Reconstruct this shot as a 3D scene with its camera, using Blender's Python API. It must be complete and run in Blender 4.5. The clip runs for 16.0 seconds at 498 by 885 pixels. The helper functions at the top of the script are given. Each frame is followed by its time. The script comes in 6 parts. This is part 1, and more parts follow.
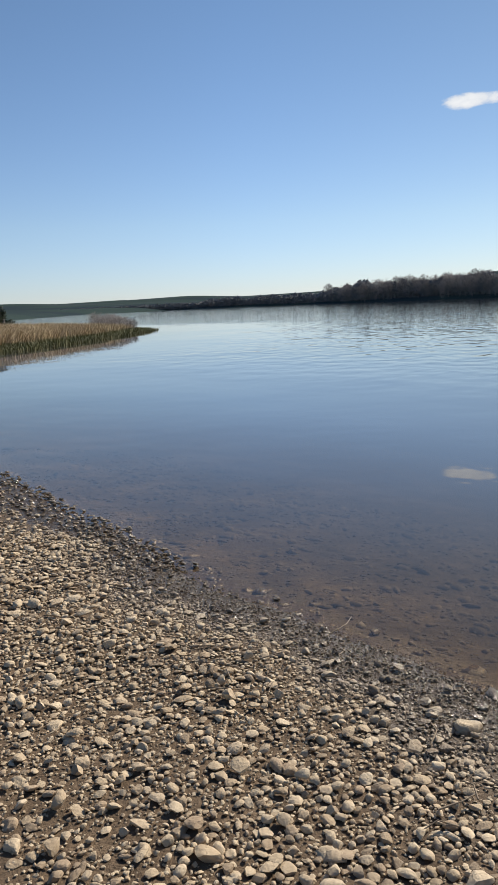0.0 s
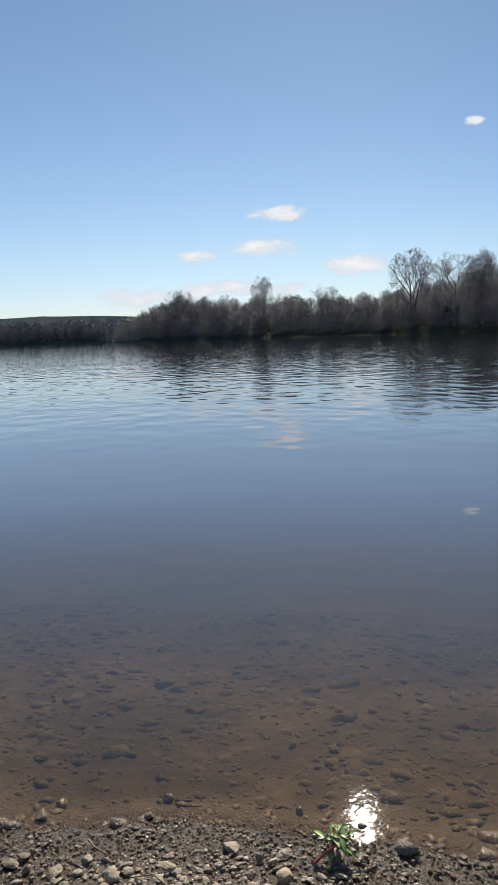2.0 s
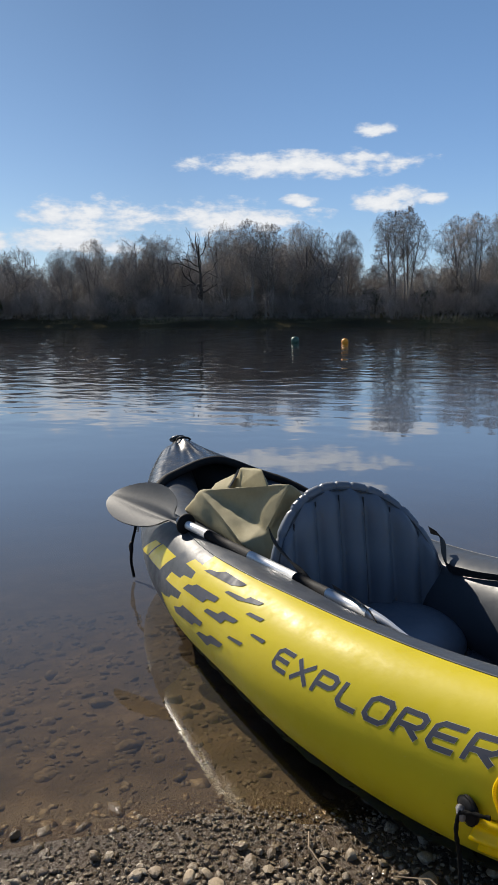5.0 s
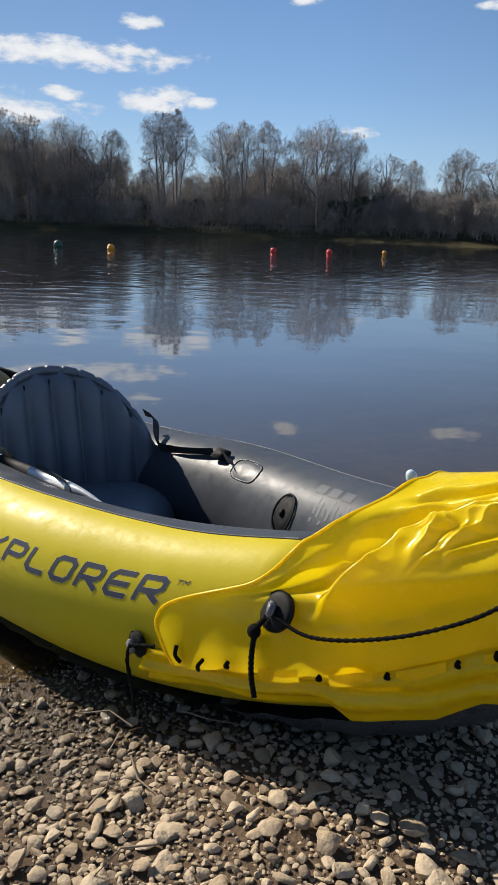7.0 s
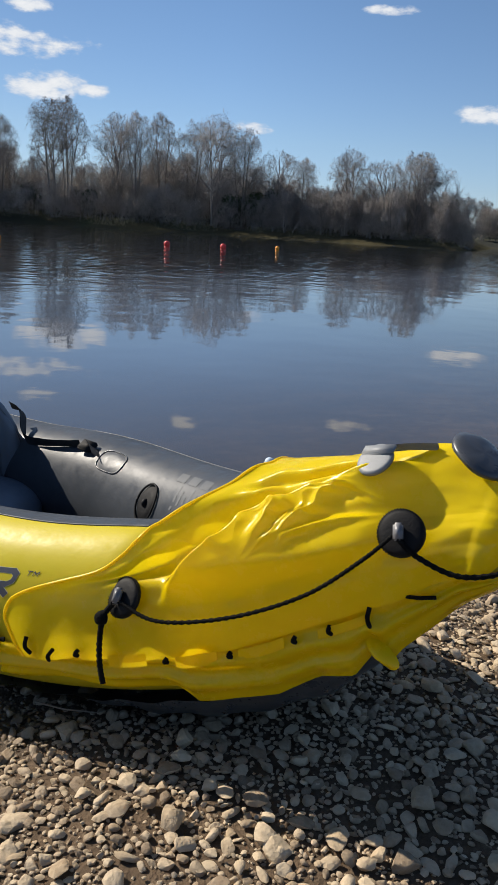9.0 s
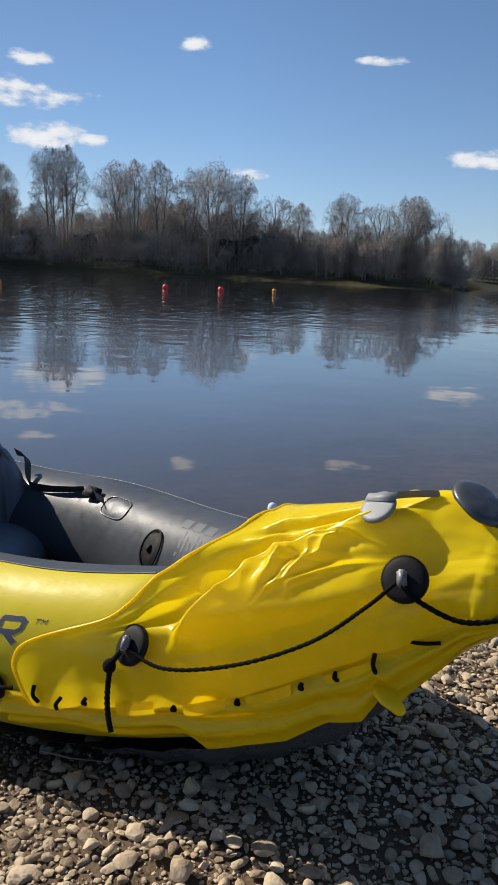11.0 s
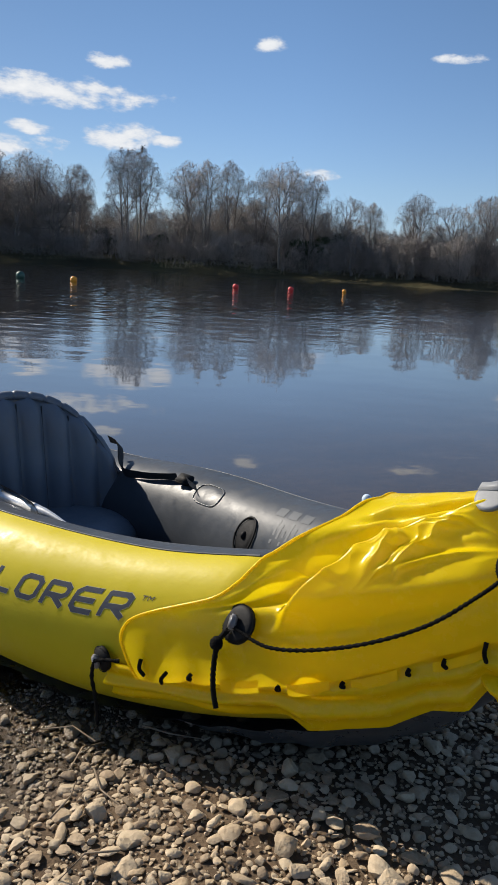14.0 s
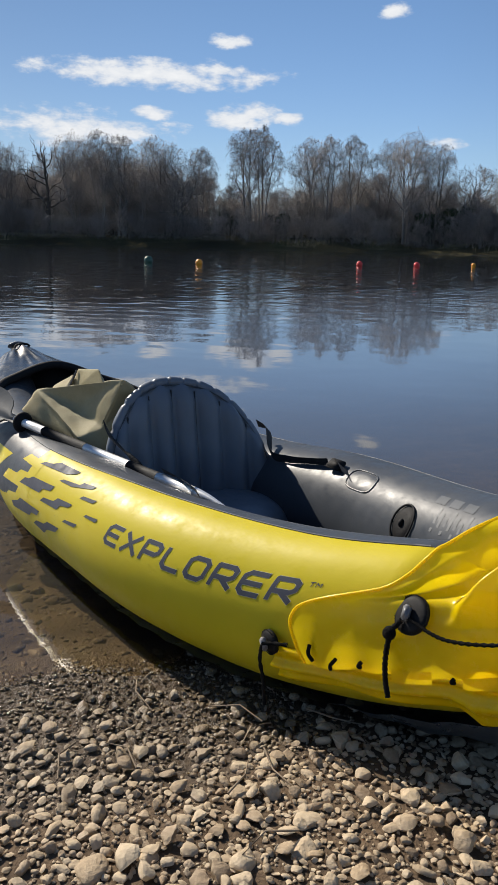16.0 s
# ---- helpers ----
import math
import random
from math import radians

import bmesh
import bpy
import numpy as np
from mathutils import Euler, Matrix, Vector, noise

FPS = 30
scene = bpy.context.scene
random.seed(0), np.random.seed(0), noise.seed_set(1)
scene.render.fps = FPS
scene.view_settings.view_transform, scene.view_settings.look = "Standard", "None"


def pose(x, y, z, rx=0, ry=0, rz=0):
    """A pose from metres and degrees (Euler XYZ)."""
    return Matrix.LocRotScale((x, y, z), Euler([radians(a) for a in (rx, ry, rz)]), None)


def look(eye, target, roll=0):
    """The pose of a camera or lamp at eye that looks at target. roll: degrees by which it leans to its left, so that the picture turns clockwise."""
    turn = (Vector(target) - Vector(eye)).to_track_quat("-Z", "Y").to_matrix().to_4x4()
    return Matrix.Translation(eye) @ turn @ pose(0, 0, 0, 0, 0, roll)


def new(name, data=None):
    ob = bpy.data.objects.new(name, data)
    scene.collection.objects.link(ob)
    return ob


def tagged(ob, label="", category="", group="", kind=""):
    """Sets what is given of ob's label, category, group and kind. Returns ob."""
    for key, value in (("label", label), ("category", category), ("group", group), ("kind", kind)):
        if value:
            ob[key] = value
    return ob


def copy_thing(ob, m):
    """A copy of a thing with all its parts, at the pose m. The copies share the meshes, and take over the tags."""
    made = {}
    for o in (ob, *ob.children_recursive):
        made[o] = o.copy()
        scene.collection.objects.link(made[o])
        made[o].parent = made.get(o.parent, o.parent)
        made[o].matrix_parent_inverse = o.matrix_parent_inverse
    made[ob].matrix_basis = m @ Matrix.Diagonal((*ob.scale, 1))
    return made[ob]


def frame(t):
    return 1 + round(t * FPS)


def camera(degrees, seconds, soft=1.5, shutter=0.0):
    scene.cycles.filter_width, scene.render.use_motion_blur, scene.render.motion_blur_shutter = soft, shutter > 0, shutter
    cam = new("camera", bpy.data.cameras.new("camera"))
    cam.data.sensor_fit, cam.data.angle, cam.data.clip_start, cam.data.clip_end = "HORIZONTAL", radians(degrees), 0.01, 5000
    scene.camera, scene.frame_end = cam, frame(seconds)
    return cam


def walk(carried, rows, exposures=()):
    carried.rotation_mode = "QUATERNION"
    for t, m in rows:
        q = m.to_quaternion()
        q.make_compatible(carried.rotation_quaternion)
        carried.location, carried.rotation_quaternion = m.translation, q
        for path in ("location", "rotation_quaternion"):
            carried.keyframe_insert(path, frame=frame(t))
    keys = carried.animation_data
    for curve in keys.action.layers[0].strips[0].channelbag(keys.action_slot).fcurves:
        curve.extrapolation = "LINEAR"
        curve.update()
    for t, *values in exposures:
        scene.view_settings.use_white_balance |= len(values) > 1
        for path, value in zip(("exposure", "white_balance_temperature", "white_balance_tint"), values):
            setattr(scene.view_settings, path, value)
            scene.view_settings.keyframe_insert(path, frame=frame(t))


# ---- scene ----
cam = camera(37.0, 16.0, soft=1.0)
PATH = [
    (0, (0.0000, 0.0000, 1.0183), (-0.0166, 1.9667, 0.6554), -2.58),
    (0.5, (0.0786, -0.0028, 1.0375), (0.3905, 1.9435, 0.6985), -2.39),
    (1, (0.1653, -0.0243, 1.0433), (0.8262, 1.8363, 0.7252), -1.97),
    (1.5, (0.2428, -0.0544, 1.0377), (1.1958, 1.6783, 0.7381), -1.85),
    (2, (0.3178, -0.0913, 1.0363), (1.5244, 1.4771, 0.7459), -2.17),
    (2.5, (0.3876, -0.1316, 1.0340), (1.8170, 1.2371, 0.7454), -1.95),
    (3, (0.4473, -0.1769, 1.0255), (2.0598, 0.9699, 0.7348), -2.07),
    (3.5, (0.5028, -0.2342, 1.0199), (2.2584, 0.6798, 0.7326), -1.97),
    (4, (0.5329, -0.2873, 1.0255), (2.3874, 0.4047, 0.7395), -1.51),
    (4.5, (0.5559, -0.3257, 1.0193), (2.4728, 0.1620, 0.7232), -0.95),
    (5, (0.5661, -0.3598, 1.0057), (2.5161, -0.0637, 0.6745), -0.33),
    (5.2, (0.5662, -0.3755, 0.9967), (2.5225, -0.1538, 0.6447), -0.06),
    (7.3, (0.4911, -0.5619, 0.9321), (2.3764, -0.9166, 0.3667), 2.28),
    (7.5, (0.4856, -0.5687, 0.9312), (2.3644, -0.9527, 0.3632), 2.35),
    (8, (0.4696, -0.5868, 0.9340), (2.3324, -1.0415, 0.3657), 2.78),
    (8.5, (0.4629, -0.6098, 0.9366), (2.3106, -1.1276, 0.3727), 3.20),
    (9, (0.4563, -0.6263, 0.9368), (2.2922, -1.1935, 0.3821), 3.56),
    (9.2, (0.4530, -0.6304, 0.9374), (2.2866, -1.2120, 0.3900), 3.58),
    (11.3, (0.4307, -0.6064, 0.9586), (2.2989, -1.1704, 0.5208), 2.99),
    (11.5, (0.4268, -0.6089, 0.9534), (2.2982, -1.1679, 0.5231), 2.96),
    (12, (0.4157, -0.6150, 0.9519), (2.2920, -1.1712, 0.5395), 3.04),
    (12.5, (0.4162, -0.6134, 0.9497), (2.2930, -1.1716, 0.5423), 3.38),
    (13, (0.4178, -0.5994, 0.9387), (2.2971, -1.1408, 0.5199), 3.75),
    (13.5, (0.4249, -0.5688, 0.9284), (2.3140, -1.0563, 0.4881), 3.77),
    (14, (0.4314, -0.5278, 0.9315), (2.3350, -0.9348, 0.4728), 3.53),
    (14.5, (0.4414, -0.4765, 0.9419), (2.3612, -0.7739, 0.4665), 2.98),
    (15, (0.4430, -0.4357, 0.9492), (2.3728, -0.6311, 0.4615), 2.21),
    (15.5, (0.4408, -0.4324, 0.9474), (2.3713, -0.5639, 0.4417), 1.75),
    (16, (0.4448, -0.4400, 0.9430), (2.3726, -0.5277, 0.4179), 1.39),
]
walk(cam, [(t, look(eye, target, roll)) for t, eye, target, roll in PATH], exposures=[(0.0, 0.39), (16.0, 0.39)])

# ---- daylight: clear spring sky, low sun over the lake, a few flat clouds near the horizon ----
SUN_AZ, SUN_EL = 46.0, 35.6  # degrees clockwise from +y, and up
sun_way = Vector((math.sin(radians(SUN_AZ)) * math.cos(radians(SUN_EL)), math.cos(radians(SUN_AZ)) * math.cos(radians(SUN_EL)), math.sin(radians(SUN_EL))))
sun = new("sun", bpy.data.lights.new("sun", "SUN"))
sun.data.energy, sun.data.angle, sun.data.color = 5.0, radians(0.5), (1.0, 0.91, 0.78)
sun.matrix_world = look(sun_way * 50, (0, 0, 0))

# azimuth, height, half width and half height of each cloud, in degrees
CLOUDS = [
    (16.3, 13.0, 2.0, 0.5), (40.3, 8.7, 2.5, 0.6), (39.0, 6.1, 3.1, 0.7), (34.3, 5.8, 1.8, 0.4), (46.1, 4.8, 2.8, 0.9),
    (29.1, 2.8, 3.3, 0.8), (36.4, 3.3, 6.0, 0.7), (62.3, 5.4, 2.3, 1.1), (54.4, 13.9, 0.7, 0.3), (69.8, 7.2, 5.3, 1.4),
    (68.6, 5.6, 5.5, 1.2), (79.7, 7.3, 7.0, 1.2), (85.2, 10.9, 9.0, 1.0), (90.7, 13.1, 1.6, 0.5), (85.2, 8.4, 1.6, 0.5),
    (91.6, 8.4, 2.6, 1.0), (94.6, 8.3, 1.6, 0.4), (101.9, 15.0, 1.3, 0.55), (115.0, 14.4, 1.9, 0.32), (122.3, 8.3, 2.2, 0.7),
    (106.2, 6.8, 1.4, 0.5),
]


class Nodes:
    """A small helper that adds nodes and links them."""

    def __init__(self, tree):
        self.t = tree
        tree.nodes.clear()

    def add(self, kind, ins=None, **props):
        n = self.t.nodes.new(kind)
        for k, v in props.items():
            setattr(n, k, v)
        for k, v in (ins or {}).items():
            if isinstance(v, bpy.types.NodeSocket):
                self.t.links.new(v, n.inputs[k])
            else:
                n.inputs[k].default_value = v
        return n

    def math(self, op, a, b=0.0, c=0.0, clamp=False):
        n = self.add("ShaderNodeMath", {0: a, 1: b, 2: c}, operation=op)
        n.use_clamp = clamp
        return n.outputs[0]

    def noise(self, vec, scale, detail=3.0, rough=0.55, out=0):
        ins = {"Scale": scale, "Detail": detail, "Roughness": rough}
        if vec is not None:
            ins["Vector"] = vec
        return self.add("ShaderNodeTexNoise", ins).outputs[out]

    def ramp(self, fac, *stops):
        n = self.add("ShaderNodeValToRGB", {0: fac})
        e = n.color_ramp.elements
        while len(e) < len(stops):
            e.new(0.5)
        for el, (p, c) in zip(e, stops):
            el.position, el.color = p, (*c, 1) if len(c) == 3 else c
        return n.outputs[0]

    def span(self, v, a, b, lo=0.0, hi=1.0):
        return self.add("ShaderNodeMapRange", {0: v, 1: a, 2: b, 3: lo, 4: hi}).outputs[0]

    def mix(self, fac, a, b, blend="MIX"):
        n = self.add("ShaderNodeMix", data_type="RGBA", blend_type=blend)
        for k, v in ((0, fac), (6, a), (7, b)):
            if isinstance(v, bpy.types.NodeSocket):
                self.t.links.new(v, n.inputs[k])
            else:
                n.inputs[k].default_value = v if k == 0 else (*v, 1)
        return n.outputs[2]


world = bpy.data.worlds.new("sky")
scene.world = world
world.use_nodes = True
g = Nodes(world.node_tree)
sky = g.add("ShaderNodeTexSky", sky_type="NISHITA", sun_disc=False, sun_elevation=radians(SUN_EL), sun_rotation=radians(SUN_AZ), altitude=50.0, air_density=1.0, dust_density=0.06, ozone_density=2.0)
co = g.add("ShaderNodeTexCoord").outputs["Generated"]
sep = g.add("ShaderNodeSeparateXYZ", {0: co})
az = g.math("MULTIPLY", g.math("ARCTAN2", sep.outputs[0], sep.outputs[1]), 57.2958)
el = g.math("MULTIPLY", g.math("ARCSINE", sep.outputs[2]), 57.2958)
flat = g.add("ShaderNodeCombineXYZ", {0: g.math("MULTIPLY", az, 0.45), 1: el, 2: 0.0}).outputs[0]
wisps = g.noise(flat, 0.95, 6.0, 0.6)
cover = None
for a, e, w, h in CLOUDS:
    dx = g.math("DIVIDE", g.math("SUBTRACT", az, a), w)
    dy = g.math("DIVIDE", g.math("SUBTRACT", el, e), h)
    d = g.math("SUBTRACT", 1.0, g.math("ADD", g.math("MULTIPLY", dx, dx), g.math("MULTIPLY", dy, dy)))
    cover = d if cover is None else g.math("MAXIMUM", cover, d)
cover = g.math("MAXIMUM", cover, -3.0)
thick = g.math("ADD", g.math("MULTIPLY", cover, 0.85), g.math("MULTIPLY", g.math("SUBTRACT", wisps, 0.465), 3.6))
cloud = g.add("ShaderNodeMapRange", {0: thick, 1: 0.0, 2: 1.0}, interpolation_type="SMOOTHSTEP").outputs[0]
blue = g.mix(1.0, sky.outputs[0], g.ramp(g.span(el, 0.0, 20.0), (0.0, (0.83, 0.92, 1.28)), (0.3, (0.96, 1.0, 1.16)), (1.0, (0.93, 0.99, 1.07))), "MULTIPLY")
blue = g.mix(1.0, blue, g.ramp(g.span(az, 0.0, 180.0), (0.0, (0.97, 1, 1.02)), (0.12, (0.93, 0.92, 0.88)), (0.26, (0.89, 0.885, 0.84)), (0.42, (0.72, 0.745, 0.76)), (0.5, (0.80, 0.86, 0.90)), (0.58, (0.89, 0.97, 1.03)), (0.72, (0.91, 0.98, 1.03)), (1.0, (1, 1, 1))), "MULTIPLY")
puff = g.ramp(g.span(thick, 0.3, 1.6), (0.0, (7.2, 7.7, 8.5)), (1.0, (9.8, 9.9, 10.0)))
lit = g.mix(cloud, blue, puff)
bg = g.add("ShaderNodeBackground", {0: lit, 1: 0.0715})
g.add("ShaderNodeOutputWorld", {0: bg.outputs[0]})

# ---- materials ----
def material(name):
    m = bpy.data.materials.new(name)
    m.use_nodes = True
    return m, Nodes(m.node_tree)


def finish(g, bsdf, bump=None):
    g.add("ShaderNodeOutputMaterial", {0: bsdf})


def plain(name, a, b, scale=8.0, rough=0.5, rough_b=None, bump=0.0, bump_scale=60.0, metal=0.0, coat=0.0, per_object=0.0, gloss=0.5):
    """Two tones mixed by coarse and fine noise, with a fine relief."""
    m, g = material(name)
    co = g.add("ShaderNodeTexCoord").outputs["Object"]
    coarse, fine = g.noise(co, scale, 4.0), g.noise(co, scale * 9, 3.0)
    f = g.math("ADD", g.math("MULTIPLY", coarse, 0.7), g.math("MULTIPLY", fine, 0.3))
    col = g.ramp(f, (0.32, a), (0.68, b))
    if per_object:
        rnd = g.add("ShaderNodeObjectInfo").outputs["Random"]
        col = g.mix(per_object, col, g.ramp(rnd, (0.0, tuple(v * 0.55 for v in a)), (1.0, tuple(min(1, v * 1.4) for v in b))))
    r = g.span(coarse, 0.3, 0.7, rough, rough if rough_b is None else rough_b)
    ins = {"Base Color": col, "Roughness": r, "Metallic": metal, "Coat Weight": coat, "Coat Roughness": 0.1, "Specular IOR Level": gloss}
    if bump:
        h = g.noise(co, bump_scale, 4.0)
        ins["Normal"] = g.add("ShaderNodeBump", {"Strength": bump, "Distance": 0.01, "Height": h}).outputs[0]
    p = g.add("ShaderNodeBsdfPrincipled", ins)
    finish(g, p.outputs[0])
    return m


def stone_material(name, island):
    """River pebbles: grey-brown sandstone tones, darker and glossier where the lake wets them."""
    m, g = material(name)
    geo = g.add("ShaderNodeNewGeometry")
    rnd = geo.outputs["Random Per Island"] if island else g.add("ShaderNodeObjectInfo").outputs["Random"]
    col = g.ramp(rnd, (0.0, (0.16, 0.110, 0.065)), (0.2, (0.38, 0.28, 0.170)), (0.45, (0.52, 0.405, 0.262)), (0.75, (0.63, 0.51, 0.35)), (1.0, (0.31, 0.217, 0.132)))
    fine = g.noise(geo.outputs["Position"], 90.0, 5.0, 0.65)
    col = g.mix(0.3, col, g.ramp(fine, (0.3, (0.17, 0.122, 0.08)), (0.7, (0.60, 0.49, 0.355))))
    dust = g.noise(geo.outputs["Position"], 5.0, 4.0)
    col = g.mix(g.span(dust, 0.45, 0.75, 0.0, 0.35), col, (0.19, 0.145, 0.1))
    z = g.add("ShaderNodeSeparateXYZ", {0: geo.outputs["Position"]}).outputs[2]
    edge = g.math("ADD", z, g.math("MULTIPLY", g.math("SUBTRACT", dust, 0.5), 0.05))
    wet = g.span(edge, 0.016, 0.042, 1.0, 0.0)
    col = g.mix(wet, col, g.mix(0.66, col, (0.030, 0.020, 0.012)))
    # under the surface: silt on the stones, and no wet sheen
    below = g.span(z, -0.012, 0.0, 1.0, 0.0)
    silt = g.ramp(g.math("ADD", g.math("MULTIPLY", g.noise(geo.outputs["Position"], 2.2, 4.0), 0.55), g.math("MULTIPLY", g.noise(geo.outputs["Position"], 26.0, 4.0, 0.65), 0.45)), (0.38, (0.022, 0.018, 0.012)), (0.5, (0.056, 0.043, 0.026)), (0.62, (0.118, 0.090, 0.055)))
    col = g.mix(g.math("MULTIPLY", below, 0.9), col, silt)
    rough = g.math("MAXIMUM", g.span(wet, 0.0, 1.0, 0.8, 0.16), g.math("MULTIPLY", below, 0.9))
    nb = g.add("ShaderNodeBump", {"Strength": 0.9, "Distance": 0.006, "Height": fine}).outputs[0]
    p = g.add("ShaderNodeBsdfPrincipled", {"Base Color": col, "Roughness": rough, "Normal": nb, "Specular IOR Level": g.span(wet, 0.0, 1.0, 0.4, 0.42)})
    finish(g, p.outputs[0])
    return m


def ground_material():
    m, g = material("beach_earth")
    geo = g.add("ShaderNodeNewGeometry")
    pos = geo.outputs["Position"]
    coarse, mid, fine = g.noise(pos, 1.3, 4.0), g.noise(pos, 14.0, 5.0), g.noise(pos, 130.0, 4.0, 0.7)
    col = g.ramp(g.math("ADD", g.math("MULTIPLY", mid, 0.5), g.math("MULTIPLY", fine, 0.5)), (0.3, (0.052, 0.034, 0.020)), (0.55, (0.125, 0.085, 0.052)), (0.75, (0.26, 0.185, 0.12)))
    col = g.mix(g.span(coarse, 0.4, 0.7, 0.0, 0.4), col, (0.15, 0.105, 0.068))
    # the lake bed: brown silt over stones
    z = g.add("ShaderNodeSeparateXYZ", {0: pos}).outputs[2]
    bed = g.span(z, -0.02, 0.0, 1.0, 0.0)
    silt = g.ramp(g.math("ADD", g.math("MULTIPLY", g.noise(pos, 2.2, 4.0), 0.55), g.math("MULTIPLY", g.noise(pos, 11.0, 5.0, 0.7), 0.45)), (0.38, (0.022, 0.018, 0.012)), (0.5, (0.056, 0.043, 0.026)), (0.62, (0.118, 0.090, 0.055)))
    col = g.mix(bed, col, g.mix(0.85, col, silt))
    dist = g.add("ShaderNodeVectorMath", {0: pos}, operation="LENGTH").outputs["Value"]
    wet = g.math("MULTIPLY", g.span(g.math("ADD", z, g.math("MULTIPLY", g.math("SUBTRACT", g.noise(pos, 5.0, 4.0), 0.5), 0.05)), 0.016, 0.042, 1.0, 0.0), g.math("MULTIPLY", g.span(z, -0.02, -0.005), g.span(dist, 12.0, 18.0, 1.0, 0.0)))
    col = g.mix(wet, col, g.mix(0.6, col, (0.026, 0.018, 0.011)))
    # far away: meadow and leaf litter, then fields with blue distance haze painted in
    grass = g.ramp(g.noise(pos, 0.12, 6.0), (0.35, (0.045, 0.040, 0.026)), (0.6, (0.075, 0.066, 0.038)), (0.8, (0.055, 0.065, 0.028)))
    hazy_fields = g.ramp(g.noise(pos, 0.006, 3.0), (0.4, (0.034, 0.048, 0.056)), (0.5, (0.042, 0.062, 0.058)), (0.6, (0.055, 0.070, 0.078)))
    grass = g.mix(g.span(dist, 110.0, 190.0), grass, hazy_fields)
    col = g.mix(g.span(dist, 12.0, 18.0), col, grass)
    hgt = g.math("ADD", g.math("MULTIPLY", mid, 0.02), g.math("MULTIPLY", fine, 0.008))
    nb = g.add("ShaderNodeBump", {"Strength": 0.8, "Distance": 1.0, "Height": hgt}).outputs[0]
    p = g.add("ShaderNodeBsdfPrincipled", {"Base Color": col, "Roughness": g.span(wet, 0.0, 1.0, 0.9, 0.3), "Normal": nb, "Specular IOR Level": g.span(dist, 10.0, 18.0, 0.3, 0.0)})
    finish(g, p.outputs[0])
    return m


def water_material():
    """Clear at the edge, peaty and opaque as the bed falls away, sky blue painted into its body; calm inshore, rippled
    farther out.
    """
    m, g = material("lake_water")
    pos = g.add("ShaderNodeNewGeometry").outputs["Position"]
    sep = g.add("ShaderNodeSeparateXYZ", {0: pos})
    depth = g.add("ShaderNodeAttribute", attribute_name="depth").outputs["Fac"]
    dist = g.add("ShaderNodeAttribute", attribute_name="offshore").outputs["Fac"]
    patches = g.noise(pos, 0.07, 3.0)
    wave = g.noise(pos, 1.5, 1.0, 0.4)
    chop = g.noise(pos, 3.2, 2.0, 0.5)
    swell = g.noise(pos, 0.28, 2.0, 0.4)
    turned = g.add("ShaderNodeVectorRotate", {"Vector": pos, "Angle": 0.25}, rotation_type="Z_AXIS").outputs[0]
    crests = g.add("ShaderNodeTexWave", {"Vector": turned, "Scale": 0.62, "Distortion": 12.0, "Detail": 3.0, "Detail Scale": 0.35}, bands_direction="X").outputs["Fac"]
    reach = g.span(g.math("ADD", dist, g.math("MULTIPLY", g.math("SUBTRACT", patches, 0.5), 6.0)), 4.0, 9.0)
    hgt = g.math("ADD", g.math("MULTIPLY", wave, g.math("ADD", 0.0018, g.math("MULTIPLY", reach, 0.011))), g.math("MULTIPLY", chop, g.math("ADD", 0.0007, g.math("MULTIPLY", reach, 0.0012))))
    hgt = g.math("ADD", hgt, g.math("MULTIPLY", swell, 0.012))
    hgt = g.math("ADD", hgt, g.math("MULTIPLY", g.noise(pos, 34.0, 2.0), g.span(dist, 0.0, 0.5, 0.0006, 0.0)))
    hgt = g.math("ADD", hgt, g.math("MULTIPLY", crests, g.math("MULTIPLY", reach, 0.0012)))
    drawn = g.add("ShaderNodeVectorMath", {0: turned, 1: (1.0, 0.62, 1.0)}, operation="MULTIPLY").outputs[0]
    hgt = g.math("ADD", hgt, g.math("MULTIPLY", g.noise(drawn, 3.3, 1.0, 0.4), g.math("MULTIPLY", reach, 0.0112)))
    nb = g.add("ShaderNodeBump", {"Strength": 1.0, "Distance": 1.0, "Height": hgt}).outputs[0]
    clear = g.add("ShaderNodeBsdfTransparent", {0: (0.86, 0.71, 0.47, 1)})
    # the blue at mid depth is sky reflection painted into the water's colour
    sky_tinted_peat = g.add("ShaderNodeBsdfDiffuse", {0: g.ramp(g.span(depth, 0.06, 2.2), (0.0, (0.046, 0.045, 0.047)), (0.16, (0.076, 0.094, 0.128)), (0.5, (0.072, 0.088, 0.12)), (1.0, (0.012, 0.012, 0.013)))})
    # the constant -0.16 lays a thin grey film that stands in for reflected sky
    murk = g.math("SUBTRACT", 1.0, g.math("POWER", 2.718, g.math("MULTIPLY_ADD", depth, -9.0, -0.16)), clamp=True)
    body = g.add("ShaderNodeMixShader", {0: murk, 1: clear.outputs[0], 2: sky_tinted_peat.outputs[0]})
    gloss = g.add("ShaderNodeBsdfGlossy", {"Color": (1, 1, 1, 1), "Roughness": 0.02, "Normal": nb})
    fr = g.add("ShaderNodeFresnel", {"IOR": 1.333, "Normal": nb})
    out = g.add("ShaderNodeMixShader", {0: fr.outputs[0], 1: body.outputs[0], 2: gloss.outputs[0]})
    finish(g, out.outputs[0])
    return m


